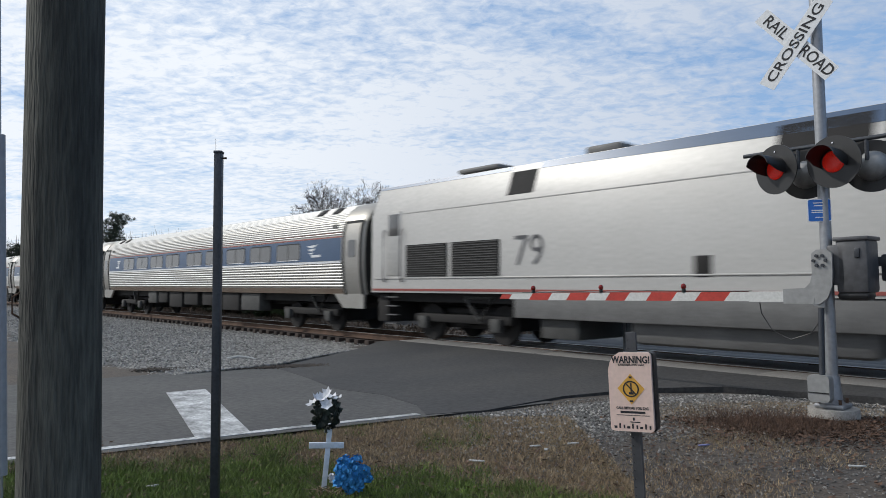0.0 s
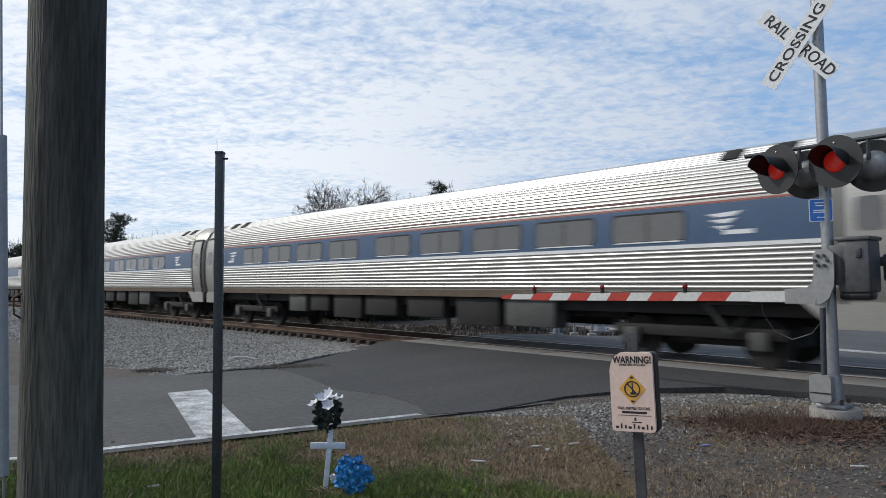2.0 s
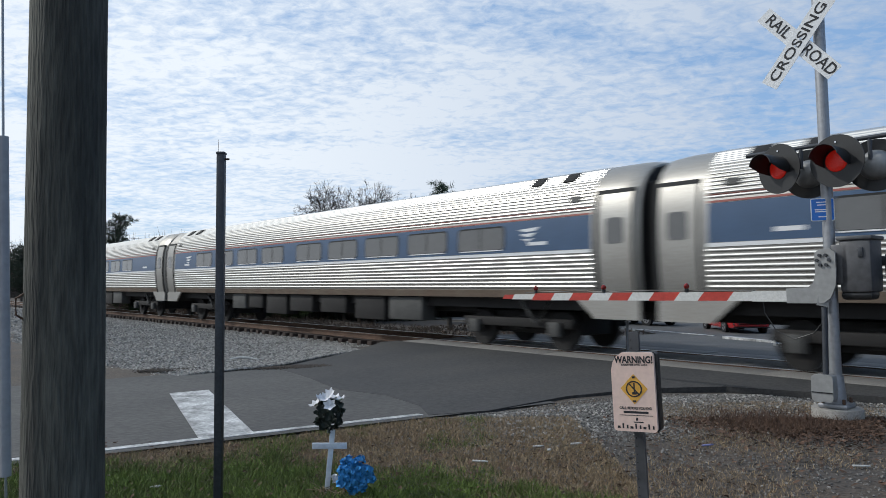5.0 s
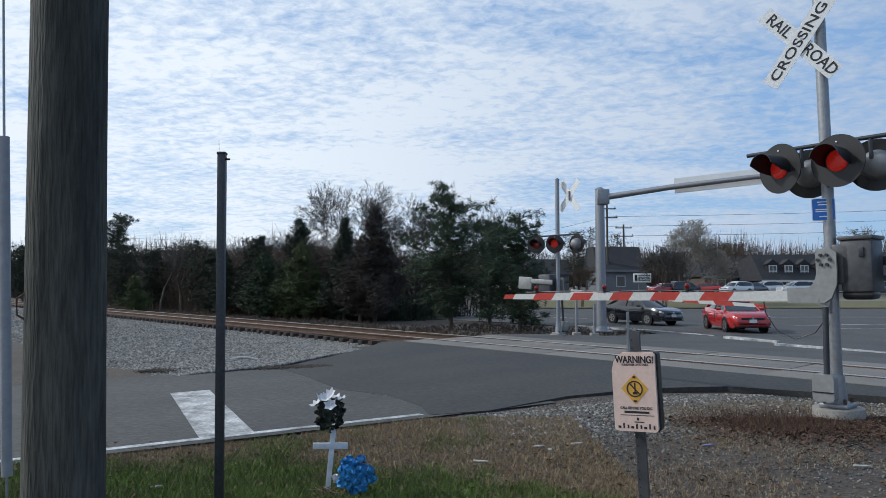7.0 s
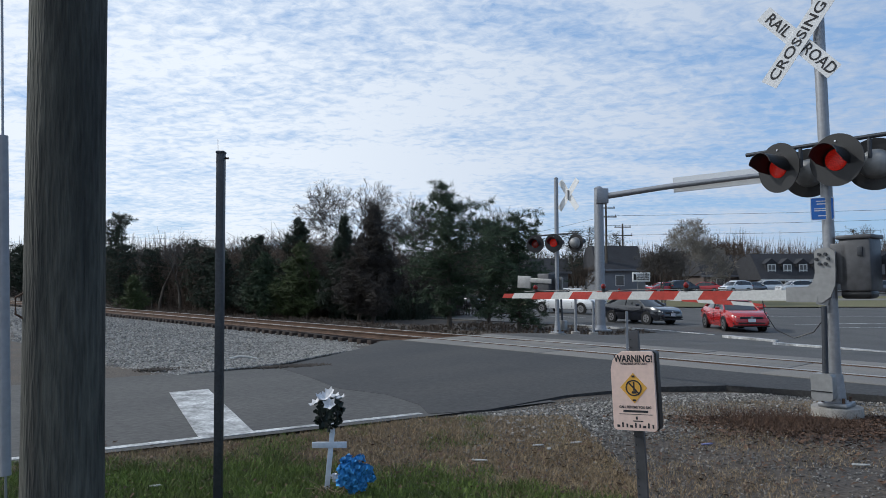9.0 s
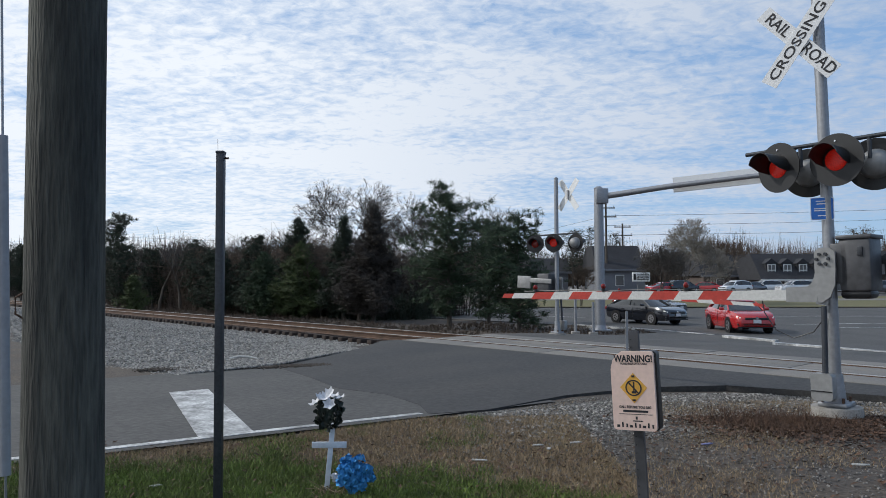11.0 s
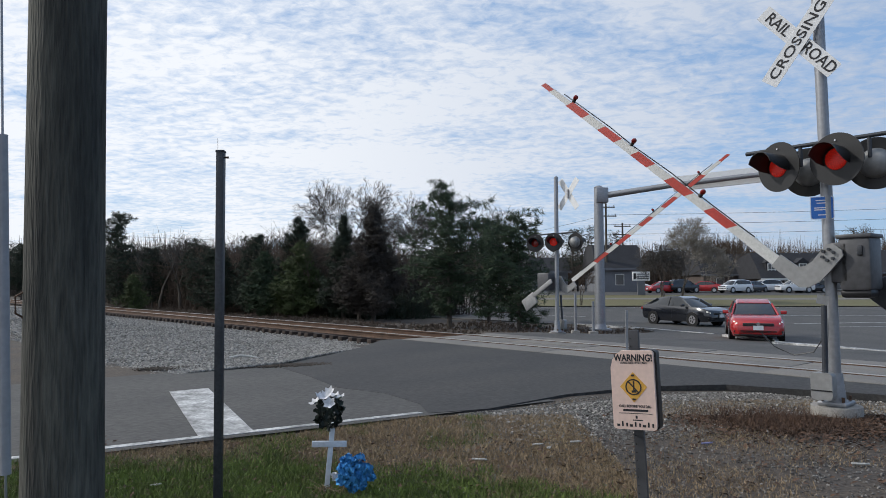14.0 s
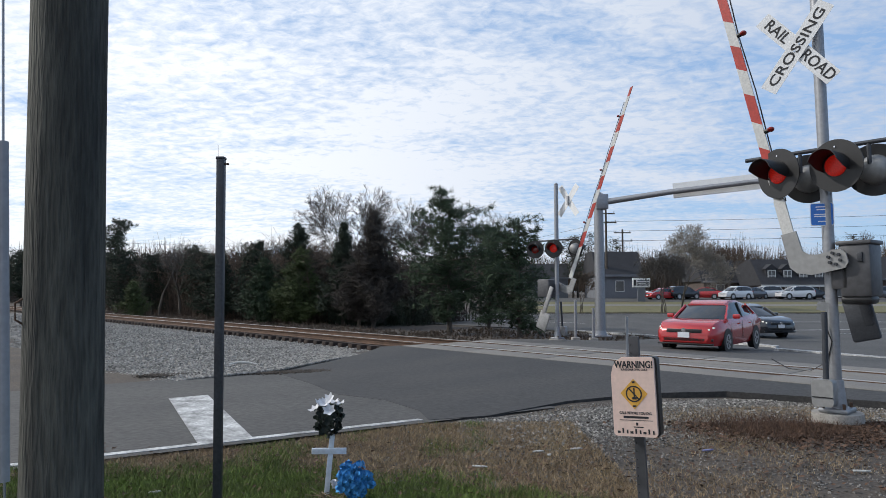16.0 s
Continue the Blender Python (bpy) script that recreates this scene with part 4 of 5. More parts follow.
def steel_post():
    p = thing("steel_post", pose(-1.66, 5.2, 0), "dark grey square steel post standing in grass", "post")
    m = pose(0, 0, 0, 0, -.5, 0)
    part("shaft", Shape().box((.058, .058, 2.75), (0, 0, 1.24), bevel=.005), "dark_steel", p, m=m)
    part("cap", Shape().box((.066, .066, .02), (0, 0, 2.615), bevel=.006), "dark_steel", p, m=m)
    part("bolt", Shape().cone((.02, 0, 2.57), (.06, 0, 2.57), .008, n=8), "rust", p, m=m)
    part("wire_end", Shape().tube([(-.022, 0, 2.6), (-.025, 0, 2.72)], .0015, 4), "rust", p, m=m)


steel_post()


def warning_sign():
    w = thing("warning_sign", pose(1.199, 4.2, 0, 0, 0, -30), "faded pinkish cable warning sign on a perforated steel post", "sign")
    lean = pose(0, 0, 0, 0, -2.6, 0)
    post = part("post", Shape().prism([(-.03, 0), (.03, 0), (.03, 1.42), (-.03, 1.42)], .035, pose(-.01, .11, -.1)), "box_grey", w, "perforated u-channel steel post", m=lean)
    me = make_mesh("hole", Shape().cone((0, -.002, 0), (0, .004, 0), .005, n=8), "black")
    for i in range(26):
        z = .02 + i * .05
        if z < .70 or z > 1.21:
            part("hole", me, "", post, m=pose(-.027, .108, z))
    p = [(x, z) for x, z in rounded(.262, .475, .022, 4)]
    pts = []
    for x, z in p:
        if x < -.06 and z > .15:
            continue
        pts.append((x, z))
    i = next(k for k, q in enumerate(pts) if q[0] < -.1)
    pts[i:i] = [(-.06, .2375), (-.095, .215), (-.118, .18), (-.131, .13)]
    panel = part("panel", Shape().prism(pts, .03), "sign_pink", w, "faded pinkish-white plastic panel", m=lean @ pose(.0, 0, .965))
    part("panel_back", Shape().prism([(x * 1.0 + .006, z) for x, z in pts], .075, pose(.006, .031, 0)), "black", panel, "dark plastic back shell")
    face = lambda x, z: pose(x, -.001, z, 90, 0, 0)
    words("WARNING!", .058, "ink", panel, face(.010, .192), .002, squeeze=.78, bold=.03)
    words("BURIED FIBER OPTIC CABLE", .0165, "ink", panel, face(.012, .163), .0015, squeeze=.78)
    dm = part("diamond", Shape().prism([(0, .108), (.082, .02), (0, -.075), (-.082, .02)], .002, pose(.004, -.002, 0)), "sign_yellow", panel, "orange-yellow diamond symbol")
    ring = Shape()
    ring.loft([[Vector((.004 + r * math.cos(a), y, .018 + r * math.sin(a))) for r, y in ((.041, -.0022), (.049, -.0022), (.049, -.004), (.041, -.004))] for a in [2 * math.pi * k / 28 for k in range(29)]])
    part("ring", ring, "ink", dm)
    part("slash", Shape().box((.085, .0015, .008), (.004, -.0035, .018), pose(0, 0, 0, 0, 48, 0)), "ink", dm)
    part("shovel", Shape().box((.008, .0015, .06), (.006, -.0032, .025)).box((.028, .0015, .014), (.006, -.0032, -.008)), "ink", dm)
    part("cap_mark", Shape().box((.018, .0015, .012), (.004, -.0032, .088)).box((.02, .0015, .01), (.004, -.0032, -.055)), "ink", dm)
    words("CALL BEFORE YOU DIG", .022, "ink", panel, face(.006, -.098), .0015, squeeze=.84, bold=.025)
    part("text_bar", Shape().box((.15, .001, .013), (.008, -.001, -.122)), "ink", panel)
    part("text_bar", Shape().box((.20, .001, .003), (.008, -.001, -.140)), "ink", panel)
    part("text_bar", Shape().box((.012, .001, .018), (.012, -.001, -.162)), "ink", panel)
    part("text_bar", Shape().box((.06, .001, .006), (.02, -.001, -.18)), "ink", panel)
    for k in range(9):
        hh = .014 + .016 * ((k * 5) % 3) / 2
        part("text_bar", Shape().box((.010 if k % 3 else .018, .001, hh), (-.1 + k * .026, -.001, -.212 + hh / 2 - .008)), "ink", panel)


warning_sign()


def petals(n, r, size, seed, squash=1.0):
    """Many small cupped petals on a ball."""
    rnd = random.Random(seed)
    s = Shape()
    for _ in range(n):
        d = Vector((rnd.gauss(0, 1), rnd.gauss(0, 1), rnd.gauss(0, 1))).normalized()
        c = d * r * rnd.uniform(.72, 1.0)
        c.z *= squash
        q = (d + Vector((rnd.uniform(-.7, .7), rnd.uniform(-.7, .7), rnd.uniform(-.7, .7)))).normalized().to_track_quat("Z", "Y").to_matrix()
        k = size * rnd.uniform(.7, 1.2)
        ring = [c + q @ Vector((k * math.cos(a), k * .8 * math.sin(a), k * .35 * math.cos(2 * a))) for a in [2 * math.pi * j / 7 for j in range(7)]]
        mid = s.bm.verts.new(c - q @ Vector((0, 0, k * .35)))
        vs = [s.bm.verts.new(p) for p in ring]
        for j in range(7):
            s.bm.faces.new((mid, vs[j], vs[(j + 1) % 7]))
    return s


def roadside_cross():
    c = thing("memorial_cross", pose(-.905, 5.5, 0, 0, 0, 6), "small white wooden roadside memorial cross", "cross")
    lean = pose(0, 0, 0, 0, 5, 0)
    part("upright", Shape().box((.040, .022, .62), (0, 0, .17), bevel=.003), "cross_white", c, m=lean)
    part("crossbar", Shape().box((.27, .022, .046), (.012, -.004, .352), bevel=.003), "cross_white", c, m=lean @ pose(0, 0, 0, 0, -4, 0))
    b = thing("white_bouquet", pose(-.89, 5.5, .47), "artificial white flowers with dark leaves tied on the cross", "flowers")
    part("foliage", petals(130, .115, .030, 3, 1.25), "dark_leaf", b, "dark artificial leaves", m=pose(0, 0, .13))
    for k, (x, y, z) in enumerate(((-.07, -.04, .24), (-.02, -.08, .255), (.05, -.05, .25), (.09, -.03, .235), (0, .04, .27), (-.10, -.03, .20), (.02, -.11, .21))):
        f = Shape()
        for j in range(6):
            a = j * math.pi / 3 + k
            tip = Vector((.055 * math.cos(a), .055 * math.sin(a), .035))
            side = Vector((-math.sin(a), math.cos(a), 0)) * .02
            v = [f.bm.verts.new(p) for p in (Vector((0, 0, 0)), tip * .55 + side, tip, tip * .55 - side)]
            f.bm.faces.new(v)
        part("flower", f, "white_petal", b, "white cloth flower", m=pose(x, y, z, random.uniform(-30, 30) + 25, random.uniform(-30, 30), 0))
    part("stem", Shape().cone((0, 0, -.02), (0, 0, .1), .012, n=8), "dark_leaf", b)
    f = thing("blue_bouquet", pose(-.665, 5.42, .0), "round bunch of bright blue artificial roses in grass", "flowers")
    for k in range(16):
        d = Vector((math.cos(k * 2.4), math.sin(k * 2.4), 0)) * (.30 * math.sqrt((k + .5) / 16))
        zz = math.sqrt(max(0, 1 - (d.length / .32) ** 2))
        part("rose", petals(34, .044, .022, 50 + k), "blue_petal", f, "blue cloth rose", m=pose(d.x * .42, -.07 * zz - .02, .17 + d.y * .40))
    part("stem", Shape().tube([(0, 0, .0), (.01, .01, .12)], .01, 6), "dark_leaf", f)
    solid("fallen_white_flower", petals(14, .03, .022, 9), "white_petal", pose(-.83, 5.42, .12), "white cloth flower leaning at the memorial cross", "flowers")
    s = Shape()
    rnd = random.Random(8)
    for _ in range(26):
        a = Vector((rnd.uniform(-.14, .12), rnd.uniform(-.06, .05), 0))
        s.tube([a, a + Vector((rnd.uniform(-.05, .05), 0, rnd.uniform(.03, .07))), a + Vector((rnd.uniform(-.14, .14), rnd.uniform(-.04, .04), rnd.uniform(.0, .11)))], .003, 3)
    solid("dry_stems", s, "straw", pose(-.82, 5.35, 0), "dry straw stems at the foot of the memorial cross", "dry stems", kind="stuff")


roadside_cross()


# ---- vehicles ----
def vehicle(name, label, category, paint, kind="sedan", lights=False, group="", detail=True):
    """A car with its nose along +x, wheels on z = 0."""
    v = thing(name, Matrix(), label, category, group)
    P = {  # x, half width, bottom, waist height for lower body; roof stations
        "sedan": dict(L=4.65, low=[(-2.32, .62, .42, .74), (-2.2, .78, .30, .98), (-1.6, .87, .24, 1.04), (-.6, .89, .20, .98), (.7, .89, .20, .95), (1.5, .88, .22, .93), (2.0, .86, .22, .86), (2.24, .78, .25, .74), (2.33, .66, .34, .62)],
                      top=[(-1.95, .62, 1.02), (-1.25, .60, 1.36), (-.5, .61, 1.46), (.15, .61, 1.45), (.50, .62, 1.34), (1.15, .72, .96)], base=2.66, wr=.32),
        "suv": dict(L=4.6, low=[(-2.28, .70, .50, .95), (-2.2, .84, .38, 1.08), (-1.6, .90, .30, 1.10), (-.6, .91, .26, 1.08), (.7, .91, .26, 1.06), (1.5, .90, .28, 1.02), (2.05, .84, .30, .92), (2.27, .70, .36, .78)],
                    top=[(-2.2, .66, 1.12), (-1.9, .64, 1.55), (-1.0, .64, 1.68), (.1, .64, 1.66), (.5, .65, 1.52), (1.15, .74, 1.06)], base=2.65, wr=.36),
        "pickup": dict(L=5.7, low=[(-2.85, .84, .58, 1.08), (-2.75, .95, .5, 1.12), (-1.7, .97, .42, 1.14), (-.6, .97, .38, 1.14), (.9, .97, .38, 1.14), (2.0, .96, .4, 1.12), (2.6, .92, .42, 1.02), (2.85, .8, .48, .9)],
                       top=[(-.75, .74, 1.14), (-.65, .72, 1.75), (-.2, .72, 1.85), (.7, .72, 1.84), (1.0, .73, 1.7), (1.6, .8, 1.14)], base=3.6, wr=.40)}[kind]

    def section(x, w, b, h):
        return [Vector((x, s * q, z)) for s, q, z in ((-1, w * .9, b), (-1, w, b + (h - b) * .35), (-1, w * .985, b + (h - b) * .75), (-1, w * .88, h), (1, w * .88, h), (1, w * .985, b + (h - b) * .75), (1, w, b + (h - b) * .35), (1, w * .9, b))]
    body = part("body", Shape().loft([section(*q) for q in P["low"]]), paint, v)
    top = P["top"]
    waist = lambda x: float(np.interp(x, [q[0] for q in P["low"]], [q[3] for q in P["low"]])) - .03
    wid = lambda x: float(np.interp(x, [q[0] for q in P["low"]], [q[1] for q in P["low"]])) * .86
    gl = Shape()
    gl.loft([[Vector((x, -wid(x), waist(x))), Vector((x, -w, max(z - .07, waist(x) + .001))), Vector((x, -w * .85, max(z - .01, waist(x) + .002))), Vector((x, w * .85, max(z - .01, waist(x) + .002))), Vector((x, w, max(z - .07, waist(x) + .001))), Vector((x, wid(x), waist(x)))] for x, w, z in top])
    part("glasshouse", gl, "car_glass", v, "dark car windows")
    roof = Shape()
    rt = [q for q in top[1:-1]]
    roof.loft([[Vector((x, -w * 1.02, z - .10)), Vector((x, -w * .86, z + .008)), Vector((x, w * .86, z + .008)), Vector((x, w * 1.02, z - .10))] for x, w, z in rt])
    part("roof", roof, paint, v)
    for sd in (-1, 1):
        for (xa, wa, za), (xb, wb, zb) in ((top[0], top[1]), (top[-2], top[-1])):
            part("pillar", Shape().tube([(xa, sd * (wid(xa) if za < 1.2 else wa), za - .03), (xb, sd * (wid(xb) if zb < 1.2 else wb), zb - .03)], .035, 6), paint, v)
        xm = -.35
        part("pillar", Shape().tube([(xm, sd * wid(xm), waist(xm)), (xm + .03, sd * top[2][1], top[2][2] - .06)], .035, 6), "black" if kind != "pickup" else paint, v)
        xf = P["top"][-1][0] - .35
        mr = part("mirror", Shape().box((.12, .2, .13), (xf, sd * (wid(xf) + .20), waist(xf) + .10), bevel=.03), paint, v)
    wb = P["base"] / 2
    for wx in (-wb, wb):
        for sd in (-1, 1):
            q = P["low"][3][1]
            w = part("wheel", Shape().cone((0, -.10, 0), (0, .10, 0), P["wr"], n=28), "tyre", v, "black tyre with an alloy rim", m=pose(wx, sd * (q - .10), P["wr"]))
            part("rim", Shape().cone((0, sd * .085, 0), (0, sd * .108, 0), P["wr"] * .66, n=20), "rim", w)
            if detail:
                for k in range(5):
                    a = k * 2 * math.pi / 5
                    part("rim_gap", Shape().box((.05, .01, .11), (.11 * math.cos(a), sd * .109, .11 * math.sin(a)), pose(0, 0, 0, 0, -math.degrees(a) + 90, 0)), "black", w)
            part("wheel_arch", Shape().cone((wx, sd * (q - .02), P["wr"]), (wx, sd * (q + .004), P["wr"]), P["wr"] * 1.16, n=24), "black", v)
    fx = P["low"][-1][0]
    fz = P["low"][-1][3]
    hw = P["low"][-2][1]
    for sd in (-1, 1):
        part("headlight", Shape().box((.24, .26, .10), (fx - .20, sd * (hw * .80), fz + .07), pose(0, 0, 0, 0, 18, sd * -32), bevel=.04), "headlamp" if lights else "headlamp_off", v, "bright headlight" if lights else "clear headlight")
        part("tail_light", Shape().box((.12, .3, .16), (P["low"][0][0] + .06, sd * P["low"][0][1], P["low"][0][3] + .06), bevel=.03), "red_lens", v)
        part("fog_light", Shape().box((.06, .16, .08), (fx - .10, sd * hw * .9, fz - .22), pose(0, 0, 0, 0, 0, sd * -20), bevel=.02), "black", v)
    part("grille", Shape().box((.06, hw * 1.25, .10), (fx - .01, 0, fz + .02), bevel=.015), "black", v, "black radiator grille")
    part("emblem", Shape().cone((fx, 0, fz + .04), (fx + .03, 0, fz + .04), .06, n=16), "chrome", v, "round chrome emblem")
    part("lower_grille", Shape().box((.06, hw * 1.5, .12), (fx - .03, 0, fz - .22), bevel=.02), "black", v)
    part("licence_plate", Shape().box((.02, .32, .15), (fx + .03, 0, fz - .09)), "plate", v, "pale licence plate")
    part("bumper_lip", Shape().box((.10, hw * 2.0, .05), (fx - .08, 0, P["low"][-1][2] - .06), bevel=.02), "black", v)
    if detail:
        for sd in (-1, 1):
            for x in (-1.1, .0, 1.0):
                part("door_seam", Shape().box((.012, .01, .5), (x, sd * (P["low"][4][1] * 1.0), .62)), "black", v)
            for x in (-.8, .25):
                part("door_handle", Shape().box((.2, .03, .03), (x, sd * (P["low"][4][1] * .985 + .01), .80), bevel=.008), paint, v)
    if kind == "pickup":
        part("bed", Shape().box((1.9, 1.5, .02), (-1.8, 0, 1.13)), "black", v)
    return v


RED_CAR = vehicle("red_sedan", "red four-door sedan with its headlights on", "car", "car_red", lights=True)
BLACK_CAR = vehicle("black_sedan", "glossy black four-door sedan with headlights on", "car", "car_black", lights=True)
SUV = vehicle("grey_suv", "dark grey sport utility car on the highway", "car", "car_grey", "suv")
PICKUP = vehicle("white_pickup", "white pickup truck on the highway", "pickup truck", "car_white", "pickup")

# parked cars in the lot beyond the highway
_paint = ("car_red", "car_black", "car_red", "car_white", "car_grey", "car_white", "car_white", "car_black", "car_grey")
for i, (px_, py_, kd) in enumerate(((28.0, 83, "sedan"), (30.8, 83.5, "suv"), (33.5, 84, "sedan"), (37.2, 83, "suv"), (40.4, 85, "sedan"), (42.3, 86, "suv"), (44.8, 83, "suv"), (47.3, 84, "sedan"), (56.5, 84, "suv"))):
    c = vehicle("parked_car", {"car_red": "red", "car_black": "black", "car_white": "white", "car_grey": "grey"}[_paint[i]] + " car parked in a lot before a dark building", "car", _paint[i], kd, group="parked cars", detail=False)
    c.matrix_basis = pose(px_, py_ + 4.5, ground_z(px_, py_ + 4.5) + .055, 0, 0, (200, 20, 160, 205, 30, 190, 185, 15, 180)[i])


# ---- far signs, poles and buildings ----
def cantilever_signal():
    c = thing("signal_cantilever", pose(6.75, 29.5, -.3), "tall grey steel traffic-signal mast with a long arm", "signal mast")
    part("shaft", Shape().cone((0, 0, 0), (0, 0, 6.1), .225, .19, n=24), "steel", c)
    part("base_plate", Shape().box((.8, .8, .06), (0, 0, .03)).cone((0, 0, .0), (0, 0, .25), .3, .24, n=16), "steel", c)
    part("cap", Shape().cone((0, 0, 6.1), (0, 0, 6.18), .21, .1, n=20), "steel", c)
    part("arm_clamp", Shape().box((.52, .5, .65), (.1, -.05, 5.75), bevel=.04), "steel", c)
    a = part("arm", Shape().tube([(0, 0, 5.72), (2.6, -1.3, 6.0), (5.4, -2.7, 6.2), (8.5, -4.25, 6.25)], .135, 16, .08), "steel", c, "long tapering signal arm")
    part("sign_panel", Shape().box((3.4, .05, .62), (4.35, -1.92, 6.16), pose(0, 0, 0, 0, -3, -26.5)), "sign_white", c, "long white sign panel fixed along the arm")
    return c


cantilever_signal()


WIRE = ((-70, 120, 10.5), (4.0, 140, 9.9), (22.0, 92, 10.8), (90, 84, 12.5))


def pole_line():
    for i, (x, y, h) in enumerate(((22.0, 92, 11.9), (26.3, 100, 10.0), (4.0, 140, 11), (-70, 120, 11.6), (90, 84, 13.6))):
        p = thing("power_pole", pose(x, y, ground_z(x, y)), "distant wooden power pole with cross-arms", "utility pole", "power poles")
        part("shaft", Shape().cone((0, 0, -.2), (0, 0, h), .19, .12, n=10), "bark", p)
        for z, w in ((h - .5, 2.4), (h - 1.7, 2.8)):
            a = part("crossarm", Shape().box((w, .14, .14), (0, 0, z)), "bark", p)
            for k in (-.45, 0, .45):
                part("insulator", Shape().cone((w * k, 0, z + .07), (w * k, 0, z + .3), .06, n=8), "steel", a)
    for k, (dz, dy) in enumerate(((.2, 0), (-1.1, .0), (-2.4, .1))):
        w = thing("overhead_wire", Matrix(), "thin dark overhead power line", "power line", "power lines")
        pts = [(a[0] + (b[0] - a[0]) * j / 6, a[1] + (b[1] - a[1]) * j / 6 + dy, a[2] + (b[2] - a[2]) * j / 6 + dz - .5 * math.sin(math.pi * j / 6)) for a, b in zip(WIRE, WIRE[1:]) for j in range(7)]
        part("cable", Shape().tube(pts, .02, 4), "black", w)


pole_line()


def building(x, y, turn, w, d, wall, ridge, mat, roofmat, label, dormers=0, windows=0):
    z = ground_z(x, y)
    b = thing("house", pose(x, y, z, 0, 0, turn), label, "building")
    wl = part("wall", Shape().box((w, d, wall), (0, 0, wall / 2)), mat, b)
    s = Shape()
    e = .4
    s.prism([(-d / 2 - e, wall - .1), (d / 2 + e, wall - .1), (d * .22, ridge), (-d * .22, ridge)], w + 2 * e, pose(w / 2 + e, 0, 0, 0, 0, 90))
    rf = part("roof", s, roofmat, b, "dark shingled roof")
    part("fascia", Shape().box((w + .9, .12, .3), (0, -d / 2 - .42, wall - .15)), "white" if dormers else "wall_grey", b)
    for k in range(dormers):
        xx = -w / 2 + w * (k + .7) / (dormers + .4)
        dm = part("dormer", Shape().box((1.5, 1.6, 2.1), (xx, -d * .36, wall + 1.2)).prism([(xx - .95, wall + 2.2), (xx + .95, wall + 2.2), (xx, wall + 2.95)], 1.8, pose(0, -d * .36 - .9, 0)), roofmat, b)
        fr = part("window_frame", Shape().box((1.15, .08, 1.7), (xx, -d * .36 - .84, wall + 1.25)), "white", dm, "white window frame")
        for sx in (-.25, .25):
            for sz in (-.4, .4):
                part("pane", Shape().box((.40, .04, .68), (xx + sx, -d * .36 - .88, wall + 1.25 + sz)), "glass_sky_grey", dm)
    for k in range(windows):
        xx = -w / 2 + w * (k + .5) / windows
        wn = part("window", Shape().box((1.2, .06, 1.5), (xx, -d / 2 - .03, wall * .52)), "white", wl, "white framed window")
        part("pane", Shape().box((1.0, .04, 1.3), (xx, -d / 2 - .065, wall * .52)), "glass_sky_grey", wn)
    return b


building(51.0, 102, 0, 12, 11, 1.9, 5.6, "brick_far", "roof_dark", "long dark building with white dormer windows behind the lot", 5, 5)
building(23.6, 96, 0, 5.5, 9, 3.2, 6.4, "wall_grey", "roof_dark", "grey gabled shop behind the highway", 0, 1)
building(42.0, 108, 0, 5, 8, 2.6, 5.8, "brick_far", "roof_dark", "brown steep-roofed house among bare trees", 0, 1)
building(70.5, 112, -10, 16, 12, 3.0, 6.5, "brick_far", "roof_dark", "low brown building behind the lot", 0, 3)
building(15.5, 104, 5, 5, 8, 3.0, 5.0, "wall_grey", "roof_dark", "small grey building among trees", 0, 1)


def far_sign():
    s = thing("shop_sign", pose(24.0, 83, ground_z(24.0, 83)), "white rectangular shop sign on a post", "sign")
    part("post", Shape().box((.9, .2, 2.0), (0, 0, .9)), "wall_grey", s)
    part("board", Shape().box((2.1, .25, 1.1), (0, 0, 2.3), bevel=.03), "sign_white", s)
    for k in range(3):
        part("text_bar", Shape().box((1.4, .02, .14), (.2, -.135, 2.55 - k * .26)), "wall_grey", s)
    part("emblem", Shape().box((.3, .02, .7), (-.8, -.135, 2.3)), "ink", s)
    p = thing("milepost_sign", pose(-7.0, 45.6, -.5), "small white trackside sign on a post", "sign")
    part("post", Shape().box((.10, .06, 1.3), (0, 0, .6)), "white", p)
    part("plate", Shape().box((.36, .03, .40), (0, -.05, 1.0)), "sign_white", p)
    part("text_bar", Shape().box((.12, .01, .22), (0, -.07, 1.0)), "ink", p)
    for x, y, h in ((5.0, 25.9, 1.6), (5.6, 25.6, 1.3)):
        q = thing("marker_post", pose(x, y, -.3), "short grey steel post beside the far signal", "post", "marker posts")
        part("shaft", Shape().cone((0, 0, 0), (0, 0, h), .05, n=10), "steel", q)
        part("footing", Shape().box((.3, .3, .2), (0, 0, .1), bevel=.02), "concrete", q)
    q = thing("marker_post", pose(4.25, 15.9, 0), "thin grey stake beside the far rail", "post", "marker posts")
    part("shaft", Shape().box((.05, .05, 1.05), (0, 0, .5)), "steel", q)


far_sign()
def strip(name, x0, x1, ys, lift, mat, label):
    """A band of ground across the far side, laid on the rise."""
    sh = Shape()
    rows = [[sh.bm.verts.new((x, y, max(ground_z(x, y), -.42) + lift)) for x in np.linspace(x0, x1, 24)] for y in ys]
    for a, b in zip(rows, rows[1:]):
        for i in range(23):
            sh.bm.faces.new((a[i], a[i + 1], b[i + 1], b[i]))
    return solid(name, sh, mat, Matrix(), label, "", kind="structure")


